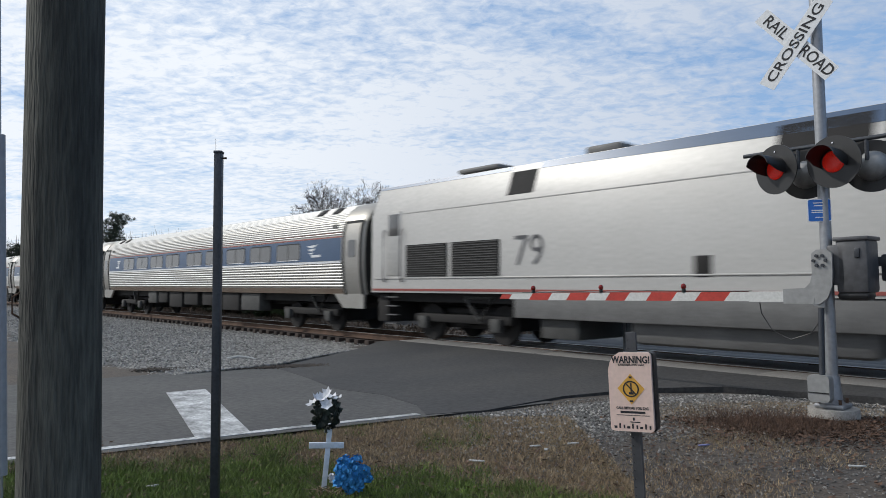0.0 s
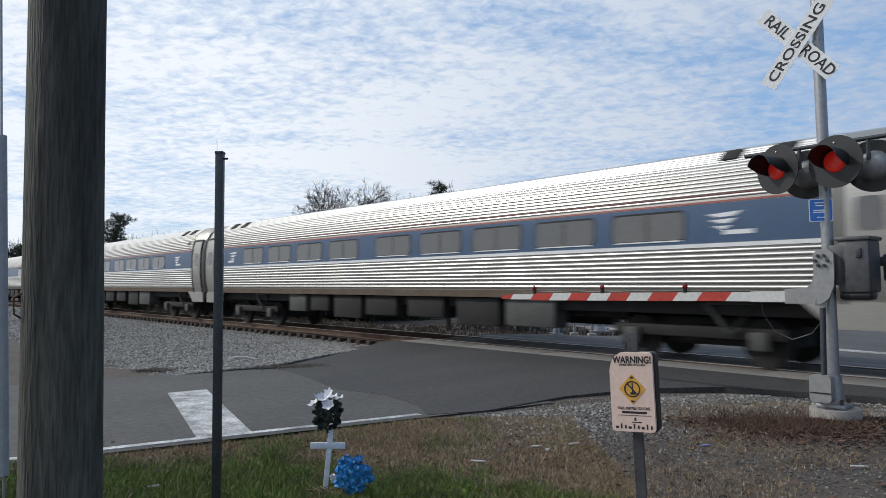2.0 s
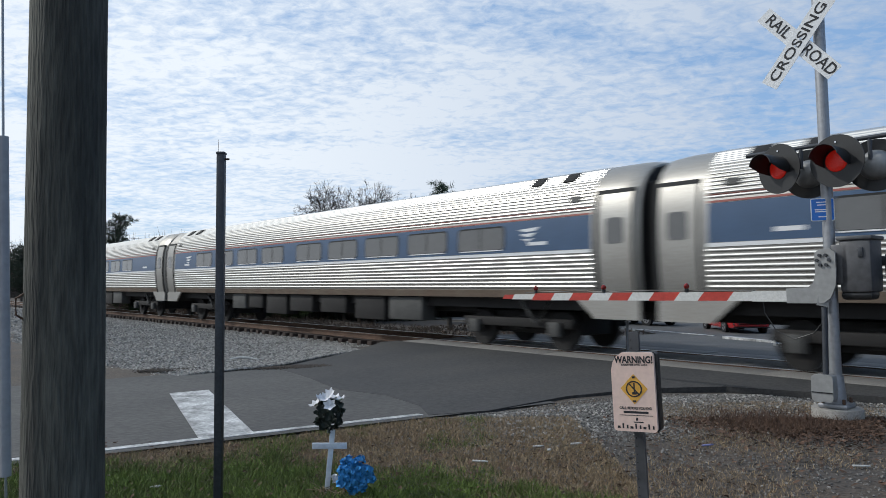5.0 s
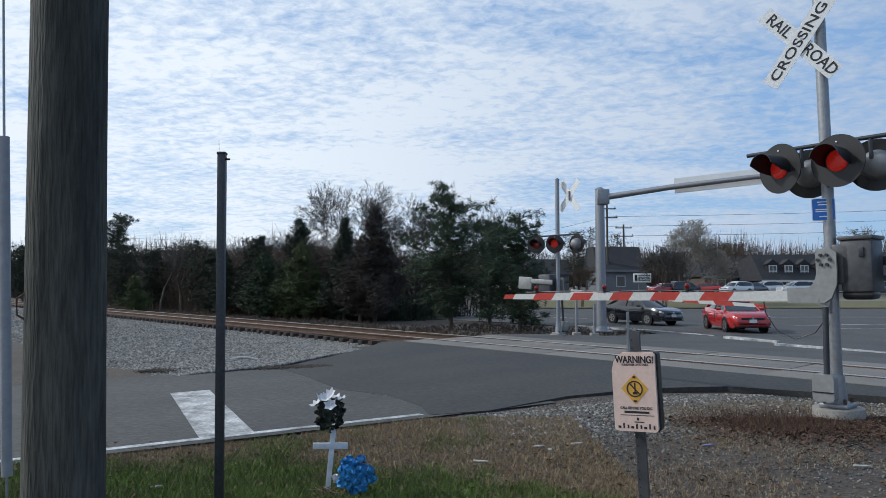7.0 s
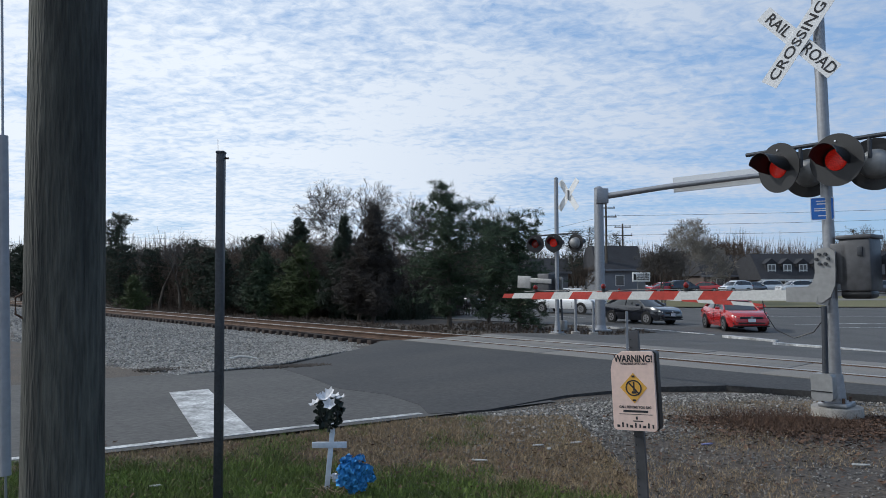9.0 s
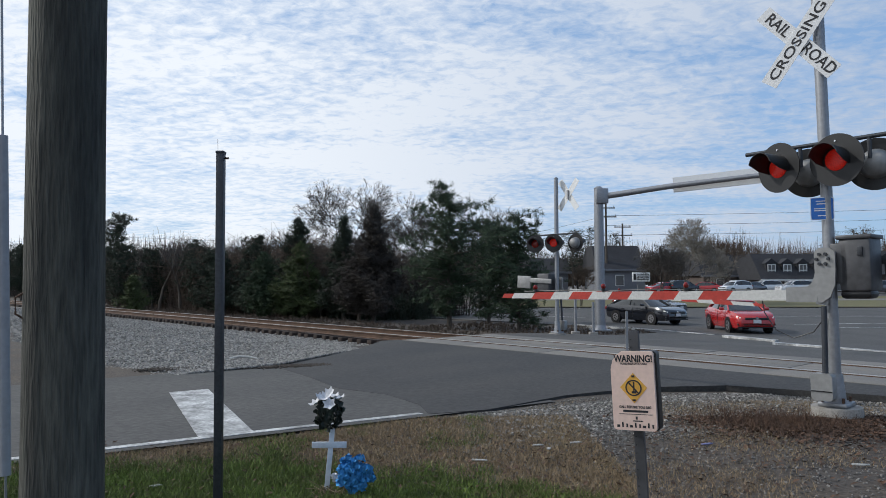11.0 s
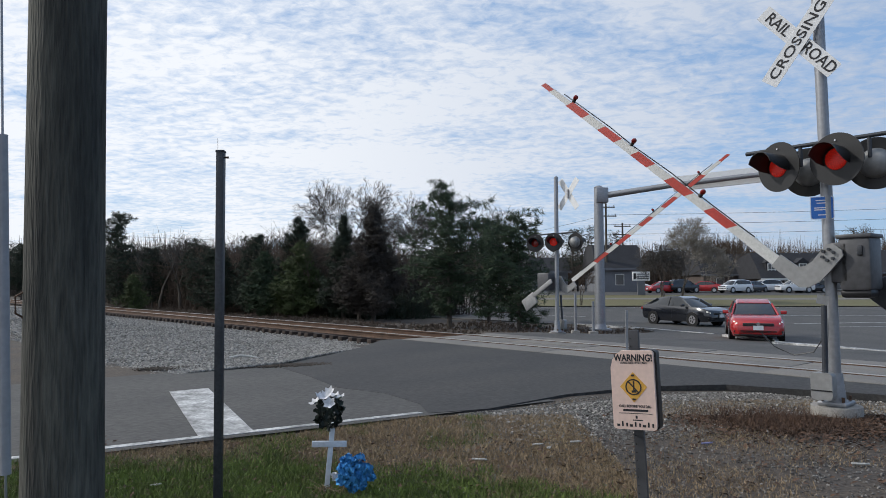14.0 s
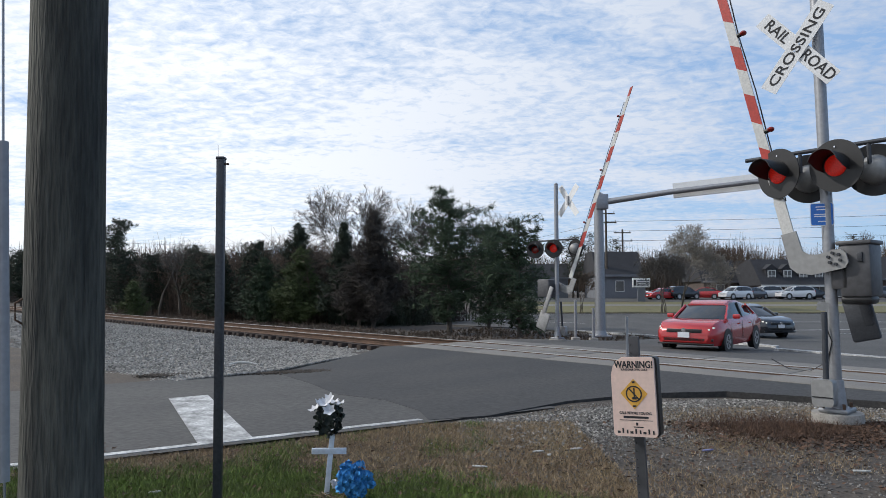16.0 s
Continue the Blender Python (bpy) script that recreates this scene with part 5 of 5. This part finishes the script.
strip("grass_verge", 7, 150, np.linspace(66, 76, 6), .04, "far_grass", "winter grass strip beyond the highway")
strip("frontage_road", 7, 150, np.linspace(76, 78.5, 3), .05, "panel", "narrow pale frontage road")
strip("grass_verge_upper", 7, 150, np.linspace(78.5, 82.5, 3), .04, "far_grass", "winter grass strip before the parking lot")
strip("parking_lot", 7, 120, np.linspace(82.5, 97, 6), .05, "asphalt_old", "asphalt parking lot")


# ---- trees ----
def mesh_object(name, verts, faces, mat, parent, label="", kind=""):
    me = bpy.data.meshes.new(name)
    me.from_pydata(verts, [], faces)
    me.materials.append(M[mat])
    ob = new(name, me)
    ob.parent = parent
    return tagged(ob, label, kind=kind)


def add_tube(verts, faces, a, b, r1, r2, n=3):
    d = (b - a)
    if d.length < 1e-5:
        return
    q = d.to_track_quat("Z", "Y").to_matrix()
    k = len(verts)
    for p, r in ((a, r1), (b, r2)):
        for j in range(n):
            t = 2 * math.pi * j / n
            verts.append(tuple(p + q @ Vector((r * math.cos(t), r * math.sin(t), 0))))
    for j in range(n):
        faces.append((k + j, k + (j + 1) % n, k + n + (j + 1) % n, k + n + j))


def bare_tree(x, y, h, spread, seed, mat="twig", levels=6, label="leafless winter tree with a fine twig crown", trunks=1, thick=.022):
    rnd = random.Random(seed)
    t = thing("bare_tree", pose(x, y, ground_z(x, y) - .05), label, "tree", "bare trees")
    tv, tf, v, f = [], [], [], []

    def grow(p, d, ln, r, lev):
        big = lev >= levels - 1
        a = p
        steps = 3 if lev > 1 else 2
        for i in range(steps):
            d = (d + Vector((rnd.gauss(0, .10), rnd.gauss(0, .10), rnd.gauss(.03, .06)))).normalized()
            b = a + d * ln / steps
            r2 = r * (1 - .28 / steps)
            add_tube(tv if big else v, tf if big else f, a, b, r, r2, 6 if big else 3)
            a, r = b, r2
            if lev > 0 and i > 0 and lev < levels:
                side = d.orthogonal().normalized()
                side.rotate(Matrix.Rotation(rnd.uniform(0, 6.28), 3, d))
                grow(a, (d * .75 + side * spread * rnd.uniform(.7, 1.2)).normalized(), ln * rnd.uniform(.55, .75), max(r * .6, .010), lev - 1)
        if lev > 0:
            for k in range(2):
                side = d.orthogonal().normalized()
                side.rotate(Matrix.Rotation(rnd.uniform(0, 6.28), 3, d))
                grow(a, (d + side * spread * rnd.uniform(.4, .9)).normalized(), ln * rnd.uniform(.62, .82), max(r * .72, .010), lev - 1)
    for k in range(trunks):
        lean = Vector((rnd.uniform(-.25, .25), rnd.uniform(-.25, .25), 1)).normalized() if trunks > 1 else Vector((0, 0, 1))
        grow(Vector((rnd.uniform(-.1, .1) * (trunks - 1), 0, 0)), lean, h * .30, h * thick / math.sqrt(trunks), levels)
    zs = max(p[2] for p in v)
    k = h / zs
    v = [(p[0] * k, p[1] * k, p[2] * k) for p in v]
    tv = [(p[0] * k, p[1] * k, p[2] * k) for p in tv]
    mesh_object("trunk", tv, tf, "bark", t)
    mesh_object("crown", v, f, mat, t, "fine leafless twigs")
    return t


def conifer(x, y, h, width, seed, mat="needle", kind="pine", n=5200, label="evergreen pine with dark needle clumps", bare=.18):
    """Trunk, limbs in whorls, and a crown of many small needle tufts."""
    rnd = random.Random(seed)
    t = thing("evergreen_tree", pose(x, y, ground_z(x, y) - .05), label, "tree", "evergreen trees")
    tv, tf, v, f = [], [], [], []
    pts = [Vector((rnd.gauss(0, .02) * h * .3, rnd.gauss(0, .02) * h * .3, h * i / 8)) for i in range(9)]
    pts[0] = Vector((0, 0, 0))
    for i in range(8):
        add_tube(tv, tf, pts[i], pts[i + 1], h * .02 * (1 - i / 8.5), h * .02 * (1 - (i + 1) / 8.5), 7)
    limbs = []
    nl = 64 if kind == "pine" else 110
    for i in range(nl):
        k = bare + (1 - bare) * (i + rnd.random()) / nl
        if kind == "pine":
            prof = math.sin(math.pi * min(1, (1 - k) / (1 - bare) * .62 + .16)) * rnd.uniform(.45, 1.12)
            rise = rnd.uniform(.05, .45)
        else:
            prof = ((1 - k) / (1 - bare)) ** .8 * rnd.uniform(.7, 1.1) + .04
            rise = rnd.uniform(.3, .9)
        ln = width / 2 * prof
        a = rnd.uniform(0, 6.283)
        p0 = Vector((0, 0, h * k))
        p1 = p0 + Vector((math.cos(a) * ln, math.sin(a) * ln, ln * rise - .05 * ln))
        add_tube(tv, tf, p0, p1, h * .004 + .01, .006, 4)
        limbs.append((p0, p1, ln))
    tot = sum(l[2] for l in limbs)
    for p0, p1, ln in limbs:
        cnt = max(6, int(1.9 * n * ln / tot))
        clump = [(rnd.uniform(.12, 1.05), Vector((rnd.gauss(0, .16), rnd.gauss(0, .16), rnd.gauss(0, .12))) * (ln * .8 + .3)) for _ in range(max(4, cnt // 16))]
        for _ in range(cnt):
            s, o = rnd.choice(clump)
            c = p0.lerp(p1, s) + o + Vector((rnd.gauss(0, .09), rnd.gauss(0, .09), rnd.gauss(0, .07))) * (h * .045 + .25)
            q = Vector((rnd.gauss(0, 1), rnd.gauss(0, 1), rnd.gauss(.25, .8))).normalized()
            w = q.orthogonal().normalized() * rnd.uniform(.010, .022)
            ln2 = rnd.uniform(.14, .34)
            k = len(v)
            v += [tuple(c - w), tuple(c + w), tuple(c + q * ln2 + w * .4)]
            f.append((k, k + 1, k + 2))
    mesh_object("trunk", tv, tf, "bark", t)
    mesh_object("crown", v, f, mat, t, "crown of needle tufts")
    return t


def at(u, dist):
    """Plan position at a sideways slope u and a distance ahead."""
    return u * dist, dist


def plant_trees():
    # group behind the crossing
    bare_tree(-7.0, 58, 11.0, .62, 11, levels=7, thick=.014)
    bare_tree(-2.2, 60, 10.4, .56, 12, levels=7, thick=.014)
    bare_tree(3.6, 64, 9.6, .5, 13, levels=6)
    bare_tree(5.8, 66, 9.0, .5, 14, levels=6)
    bare_tree(-4.9, 40.5, 5.6, .35, 15, "twig", 5, "slender leafless sapling with pale bark")
    conifer(-6.0, 42, 6.3, 2.6, 21, "needle_dark", "cedar", 16000, "dense dark cedar tree", .06)
    conifer(-4.0, 40, 6.7, 4.2, 22, "needle_brown", "cedar", 22000, "dense brown winter cypress tree", .05)
    conifer(.35, 33.5, 6.7, 4.6, 23, "needle", "pine", 12500, bare=.1)
    conifer(3.55, 32.0, 5.3, 4.0, 24, "needle", "pine", 9000, bare=.06)
    conifer(2.6, 38.5, 5.8, 3.6, 27, "needle", "pine", 7000, bare=.06)
    conifer(-9.6, 46, 6.6, 4.0, 25, "needle_dark", "cedar", 16000, "dark conical cedar tree", .04)
    conifer(-8.9, 43.5, 4.8, 3.4, 26, "needle_light", "cedar", 18000, "yellow-green conical evergreen tree", .04)
    conifer(-13.2, 49.5, 5.6, 4.2, 28, "needle_dark", "cedar", 16000, "dark rounded evergreen tree", .04)
    conifer(-11.4, 44, 4.2, 2.8, 34, "needle", "cedar", 12000, "dark conical evergreen tree", .03)
    conifer(-16.0, 50, 5.0, 3.0, 29, "needle_dark", "cedar", 5000, "dark evergreen tree above the brush", .04)
    conifer(-33.5, 71, 9.3, 5.0, 30, "needle_dark", "pine", 14000, "tall dark pine above the brush")
    conifer(-47.5, 78, 6.3, 7.0, 31, "needle_dark", "pine", 14000, "dark spreading pine far along the track")
    conifer(-20.2, 45.2, 2.6, 1.9, 32, "needle_light", "cedar", 3500, "small light green bush by the track", .02)
    for i, (x, y, h, w) in enumerate(((-20.6, 58, 5.5, 3.6), (-15.8, 57, 6.1, 4.6), (-26, 62, 5.4, 3.5), (-17.6, 52, 4.7, 3.4), (-31, 66, 6.0, 4.2))):
        conifer(x, y, h, w, 120 + i, "needle_dark", "pine", 6000, "dark pine rising out of the brush", .1)
    conifer(-23, 64, 6.2, 3.2, 33, "needle_dark", "pine", 3000, "dark pine above the brush")
    for i, (x, y, h) in enumerate(((-24.5, 60, 6.6), (-22, 58, 6.0), (-27, 62, 5.8), (-14.6, 58, 7.2), (-17.5, 60, 6.2), (-30, 60, 5.6), (-11.5, 60, 6.6))):
        bare_tree(x, y, h, .5, 40 + i, "twig", 5)
    # beyond the highway
    bare_tree(21.4, 67, 6.4, .8, 61, "twig", 6, "round-crowned leafless tree beside the highway", 4, .014)
    bare_tree(25.6, 74, 9.2, .7, 62, "twig_pale", 7, "leafless tree with pale seed clusters", 2, .012)
    bare_tree(13.6, 68, 4.3, .5, 63, "twig_brown", 5, "small bare tree on the verge", 3, .014)
    bare_tree(38.5, 92, 8.0, .55, 64, "twig_brown", 6)
    for i, (x, y, h) in enumerate(((30, 118, 10), (24, 112, 10.5), (19, 100, 9), (20.5, 104, 9.2), (43, 125, 9.0), (72, 120, 11), (76, 124, 10))):
        conifer(x, y, h, 5.5, 70 + i, "needle_dark", "pine", 2600, "distant dark pine behind the lot", .3)
    for i in range(12):
        x, y = 44 + i * 4.6 + random.uniform(-2, 2), 118 + random.uniform(-6, 10)
        bare_tree(x, y, random.uniform(8.5, 12), .5, 90 + i, "twig_brown", 5)


plant_trees()


def brush(name, count, place, lo, hi, mat, label, seed, leaf=False):
    """Tangled undergrowth: many thin upright twigs, each with a few side shoots."""
    rnd = random.Random(seed)
    v, f = [], []
    for _ in range(count):
        x, y = place(rnd)
        h = rnd.uniform(lo, hi) * (0.75 + .5 * abs(noise.noise(Vector((x * .25, y * .25, seed)))))
        a = Vector((x, y, ground_z(x, y) - .1))
        b = a + Vector((rnd.gauss(0, .14) * h, rnd.gauss(0, .14) * h, h))
        m = a.lerp(b, .5) + Vector((rnd.gauss(0, .06) * h, 0, 0))
        add_tube(v, f, a, m, .03, .022)
        add_tube(v, f, m, b, .020, .003)
        for _ in range(8):
            p = m.lerp(b, rnd.random()) if rnd.random() < .7 else a.lerp(m, rnd.random())
            add_tube(v, f, p, p + Vector((rnd.gauss(0, .2) * h, rnd.gauss(0, .2) * h, rnd.uniform(.02, .28) * h)), .016, .007)
        for _ in range(10 if leaf else 0):
            p = a.lerp(b, rnd.random()) + Vector((rnd.gauss(0, .3), rnd.gauss(0, .3), rnd.gauss(0, .2))) * min(1, h / 2)
            k = len(v)
            w = Vector((rnd.gauss(0, 1), rnd.gauss(0, 1), rnd.gauss(0, 1))).normalized() * (.03 + .014 * min(h, 4))
            v += [tuple(p - w), tuple(p + w.orthogonal()), tuple(p + w)]
            f.append((k, k + 1, k + 2))
    me = bpy.data.meshes.new(name)
    me.from_pydata(v, [], f)
    me.materials.append(M[mat])
    return tagged(new(name, me), label, "undergrowth", kind="stuff")


def along_far_side(rnd, t0, t1, w0, w1):
    p = TRACK @ Vector((rnd.uniform(t0, t1), rnd.uniform(w0, w1), 0))
    return p.x, p.y


brush("brush_brown", 6500, lambda r: along_far_side(r, -80, -38, 9, 18), 1.8, 6.4, "twig_brown", "dense brown leafless brush beyond the track", 1, True)
brush("brush_dark", 3200, lambda r: along_far_side(r, -78, -34, 13, 20), 2.4, 5.2, "needle_brown", "dark tangled thicket behind the brush", 2, True)
brush("brush_low", 2600, lambda r: along_far_side(r, -85, -24, 3.0, 8.5), .10, .42, "twig_brown", "low dry undergrowth along the track", 3, True)
brush("verge_weeds", 1100, lambda r: along_far_side(r, -27, -16.5, 5.0, 14), .08, .34, "twig_brown", "low dry weeds beside the far road", 9, True)
brush("thicket_under_pines", 900, lambda r: along_far_side(r, -48, -33, 10.5, 15), .6, 2.2, "needle_dark", "dark thicket under the evergreens", 4, True)
brush("far_thicket", 2600, lambda r: along_far_side(r, -170, -72, 10, 20), 2.5, 5.0, "needle_brown", "far brown tree line along the track", 5, True)


def far_woods():
    """Distant woodland: many upright twigs in a belt around the place."""
    rnd = random.Random(77)
    v, f = [], []
    for _ in range(9000):
        a = radians(rnd.uniform(-40, 45))
        d = rnd.uniform(150, 190)
        x, y = d * math.sin(a), d * math.cos(a)
        h = rnd.uniform(7, 12.5) + 3 * noise.noise(Vector((a * 9, 0, 0)))
        p = Vector((x, y, ground_z(x, y)))
        for _ in range(3):
            q = p + Vector((rnd.gauss(0, 1.2), rnd.gauss(0, 1), h * rnd.uniform(.6, 1)))
            add_tube(v, f, p.lerp(q, .2), q, .09, .012)
            c = p.lerp(q, rnd.uniform(.5, .8))
            add_tube(v, f, c, c + Vector((rnd.gauss(0, 1.3), 0, rnd.uniform(.5, 2.2))), .05, .01)
    me = bpy.data.meshes.new("far_woods")
    me.from_pydata(v, [], f)
    me.materials.append(M["twig_brown"])
    tagged(new("far_woods", me), "distant brown winter woodland", "woods", kind="stuff")


far_woods()


# ---- verge: grass, leaves, litter ----
def blades(name, count, place, lo, hi, mat, label, seed, width=.004):
    rnd = random.Random(seed)
    v, f = [], []
    while len(f) < count:
        q = place(rnd)
        if q is None:
            continue
        x, y = q
        h = rnd.uniform(lo, hi)
        a = rnd.uniform(0, 6.283)
        z = ground_z(x, y) - .005
        dx, dy = math.cos(a) * width, math.sin(a) * width
        lx, ly = rnd.gauss(0, .5) * h, rnd.gauss(0, .5) * h
        k = len(v)
        v += [(x - dx, y - dy, z), (x + dx, y + dy, z), (x + lx, y + ly, z + h)]
        f.append((k, k + 1, k + 2))
    me = bpy.data.meshes.new(name)
    me.from_pydata(v, [], f)
    me.materials.append(M[mat])
    return tagged(new(name, me), label, "grass", kind="stuff")


def road_edge(x):
    """Distance ahead at which the verge meets the near road."""
    return float(np.interp(x, [-9, -7.2, -4.2, -2.0, -.3, .5, 1.76, 3.3], [3.2, 4.3, 6.3, 7.48, 8.6, 8.8, 9.9, 10.6]))


def green_spot(rnd, dense):
    x, y = rnd.uniform(-6, 1.6), rnd.uniform(3.2, 8.6)
    if y > road_edge(x) - .12:
        return None
    g = noise.noise(Vector((x * .9, y * .9, 3))) * .9 + (1 - ease(5.3, 6.9, y)) * 1.1 - ease(-.3, 1.4, x) * .9 - .1
    g += noise.noise(Vector((x * 3.5, y * 3.5, 7))) * .45
    return (x, y) if (g > rnd.uniform(-.1, .8)) == dense else None


blades("grass", 170000, lambda r: green_spot(r, True), .025, .07, "grass", "short patchy green grass on the verge", 5)
blades("dry_grass", 80000, lambda r: green_spot(r, False), .012, .055, "straw", "short dry straw-coloured grass on the verge", 6)


def right_spot(rnd):
    x, y = rnd.uniform(.5, 8), rnd.uniform(4, 9.8)
    if y > road_edge(x) - .2 or noise.noise(Vector((x * .8, y * .8, 9))) < rnd.uniform(-.2, .5):
        return None
    return x, y


blades("footing_weeds", 5500, lambda r: (r.gauss(4.0, .5), 8.2 + r.gauss(0, .4)), .03, .14, "dead_leaf", "rust-brown dry weeds round the signal footing", 8)
blades("verge_straw", 42000, right_spot, .01, .05, "straw", "thin dry grass on the dirt verge", 7)


def leaf_litter(name, count, place, size, mat, label, seed):
    rnd = random.Random(seed)
    v, f = [], []
    for _ in range(count):
        x, y = place(rnd)
        z = ground_z(x, y) + .012
        k = len(v)
        q = Euler((rnd.uniform(-.5, .5), rnd.uniform(-.5, .5), rnd.uniform(0, 6.28))).to_matrix()
        s = size * rnd.uniform(.6, 1.3)
        for p in ((-1, 0, 0), (0, -.55, .2), (1, 0, .1), (0, .55, .25)):
            w = q @ Vector(p) * s
            v.append((x + w.x, y + w.y, z + w.z + .01))
        f.append((k, k + 1, k + 2, k + 3))
    me = bpy.data.meshes.new(name)
    me.from_pydata(v, [], f)
    me.materials.append(M[mat])
    return tagged(new(name, me), label, "leaves", kind="stuff")


leaf_litter("dead_leaves", 5200, lambda r: (r.gauss(4.3, .8), 8.6 - abs(r.gauss(0, .75))), .03, "dead_leaf", "brown dead leaves round the signal footing", 4)
leaf_litter("scattered_leaves", 1500, lambda r: (r.uniform(-4, 4), r.uniform(4.4, 7.4)), .028, "dead_leaf", "scattered brown dead leaves on the verge", 5)

for i, (x, y, sx, turn) in enumerate(((.33, 6.45, .17, -25), (.95, 7.0, .12, 5), (1.35, 7.1, .13, 0), (2.65, 7.0, .14, 10), (3.7, 6.2, .16, -20), (-2.3, 5.6, .10, 20), (1.05, 6.85, .06, 60))):
    s = Shape().box((sx * .7, .03, .014), (0, 0, .010), pose(0, 0, 0, 4, -3, 0), bevel=.006).box((sx * .34, .045, .012), (sx * .36, .010, .012), pose(0, 0, 0, -8, 6, 24), bevel=.005)
    solid("litter_scrap", s, "litter" if i != 3 else "faded_blue", pose(x, y, ground_z(x, y) + .012, 0, 0, turn), "crumpled pale scrap of litter on the verge", "litter", "litter on the verge")
solid("pale_branch", Shape().tube([(-.3, 0, .05), (-.1, .06, .09), (.1, .05, .08), (.32, -.02, .04)], .03, 7), "litter", TRACK @ pose(-13.9, -6.9, 0, 0, 0, 48), "pale stick lying on the ballast", "branch")


def motions():
    """All that moves: the train runs past, the gates rise, the cars set off."""
    def along(ob, x0):
        walk(ob, [(t, TRACK @ pose(x0 + SPEED * t + d, 0, RAIL_Z)) for t, d in ((0, 0), (1, 0), (2, .05), (3, .05), (4, .05), (5.2, .45), (6.5, .86), (8, 1), (11, 1), (16, 1))])
    along(loco, LOCO_REAR + 10.5)
    for i, c in enumerate(COACHES):
        along(c, LOCO_REAR - CAR_LEN * (i + .5))
    walk(ARM_NEAR, [(t, pose(.12 * a / 76, -.16, 1.94 + .05 * a / 76, 0, a, 0)) for t, a in
                    ((0, 0), (6, 0), (11.5, 0), (12, 0), (12.2, 1.6), (12.5, 6.1), (13, 16.6), (13.5, 28), (14, 40.2), (14.5, 50.8), (15, 60.2), (15.5, 70), (16, 77.6))])
    walk(CABLE, [(t, pose(-.06, -.1, 1.2, 0, a, 0)) for t, a in ((0, 0), (6, 0), (12, 0), (12.5, -6), (13, -18), (14, -36), (15, -48), (16, -55))])
    walk(ARM_FAR, [(t, pose(0, -.16, 1.85, 0, a, 0)) for t, a in
                   ((0, -3.2), (6, -3.2), (11.5, -3.2), (12, -2.5), (12.2, .5), (12.5, 4.6), (13, 13.6), (13.5, 23.1), (14, 32.7), (14.5, 41.3), (15, 50), (15.5, 58.8), (16, 67.5))])
    def drive(ob, rows):
        """Rows of time, place and heading; heading 0 faces the camera's side of the crossing, positive turns to +x."""
        out = []
        for t, x, y, h in rows:
            out.append((t, pose(x, y, road_z((TRACK_INV @ Vector((x, y, 0))).y) + .005, 0, 0, h - 90)))
        walk(ob, out)
    drive(RED_CAR, [(0, 13.6, 32.3, -4), (4, 13.6, 32.3, -4), (9.2, 13.6, 32.3, -4), (11.3, 13.35, 31.1, -4.5), (12, 13.2, 30.6, -5), (12.5, 13.05, 30.0, -7), (13, 12.55, 28.4, -11), (13.5, 12.05, 27.1, -15), (14, 11.6, 25.8, -20),
                    (14.5, 11.05, 24.4, -24.5), (15, 10.3, 23.2, -30), (15.5, 9.5, 22.1, -35), (16, 8.23, 21.06, -40)])
    drive(BLACK_CAR, [(0, 10.86, 37.9, 28), (4, 10.86, 37.9, 28), (8.5, 10.86, 37.9, 28), (11.3, 11.1, 37.6, 28), (12, 11.25, 37.4, 28), (12.5, 11.5, 37.0, 28), (13, 11.9, 36.5, 28), (13.5, 12.15, 36.1, 28), (14, 12.5, 35.6, 27),
                      (14.5, 12.9, 34.9, 25), (15, 13.3, 34.2, 22), (15.5, 13.7, 33.2, 18), (16, 14.1, 32.1, 13)])
    hw = lambda x, y, turn=0: TRACK @ pose(x, y, road_z(y) + .005, 0, 0, turn)
    walk(SUV, [(t, hw(x, 26.5)) for t, x in ((0, -116), (4, -83), (8, -50.5), (9, -42.6), (9.2, -41), (10.2, -32.5), (11.3, -21.2), (11.7, -16.2), (12, -12.6), (12.3, -8.9), (13, -.3), (14, 12.5), (15, 25.5), (16, 38.5))])
    walk(PICKUP, [(t, hw(-29.0 + 15 * (t - 9.2), 27.5)) for t in (0, 2, 4, 6, 8, 10, 12, 14, 16)])


motions()
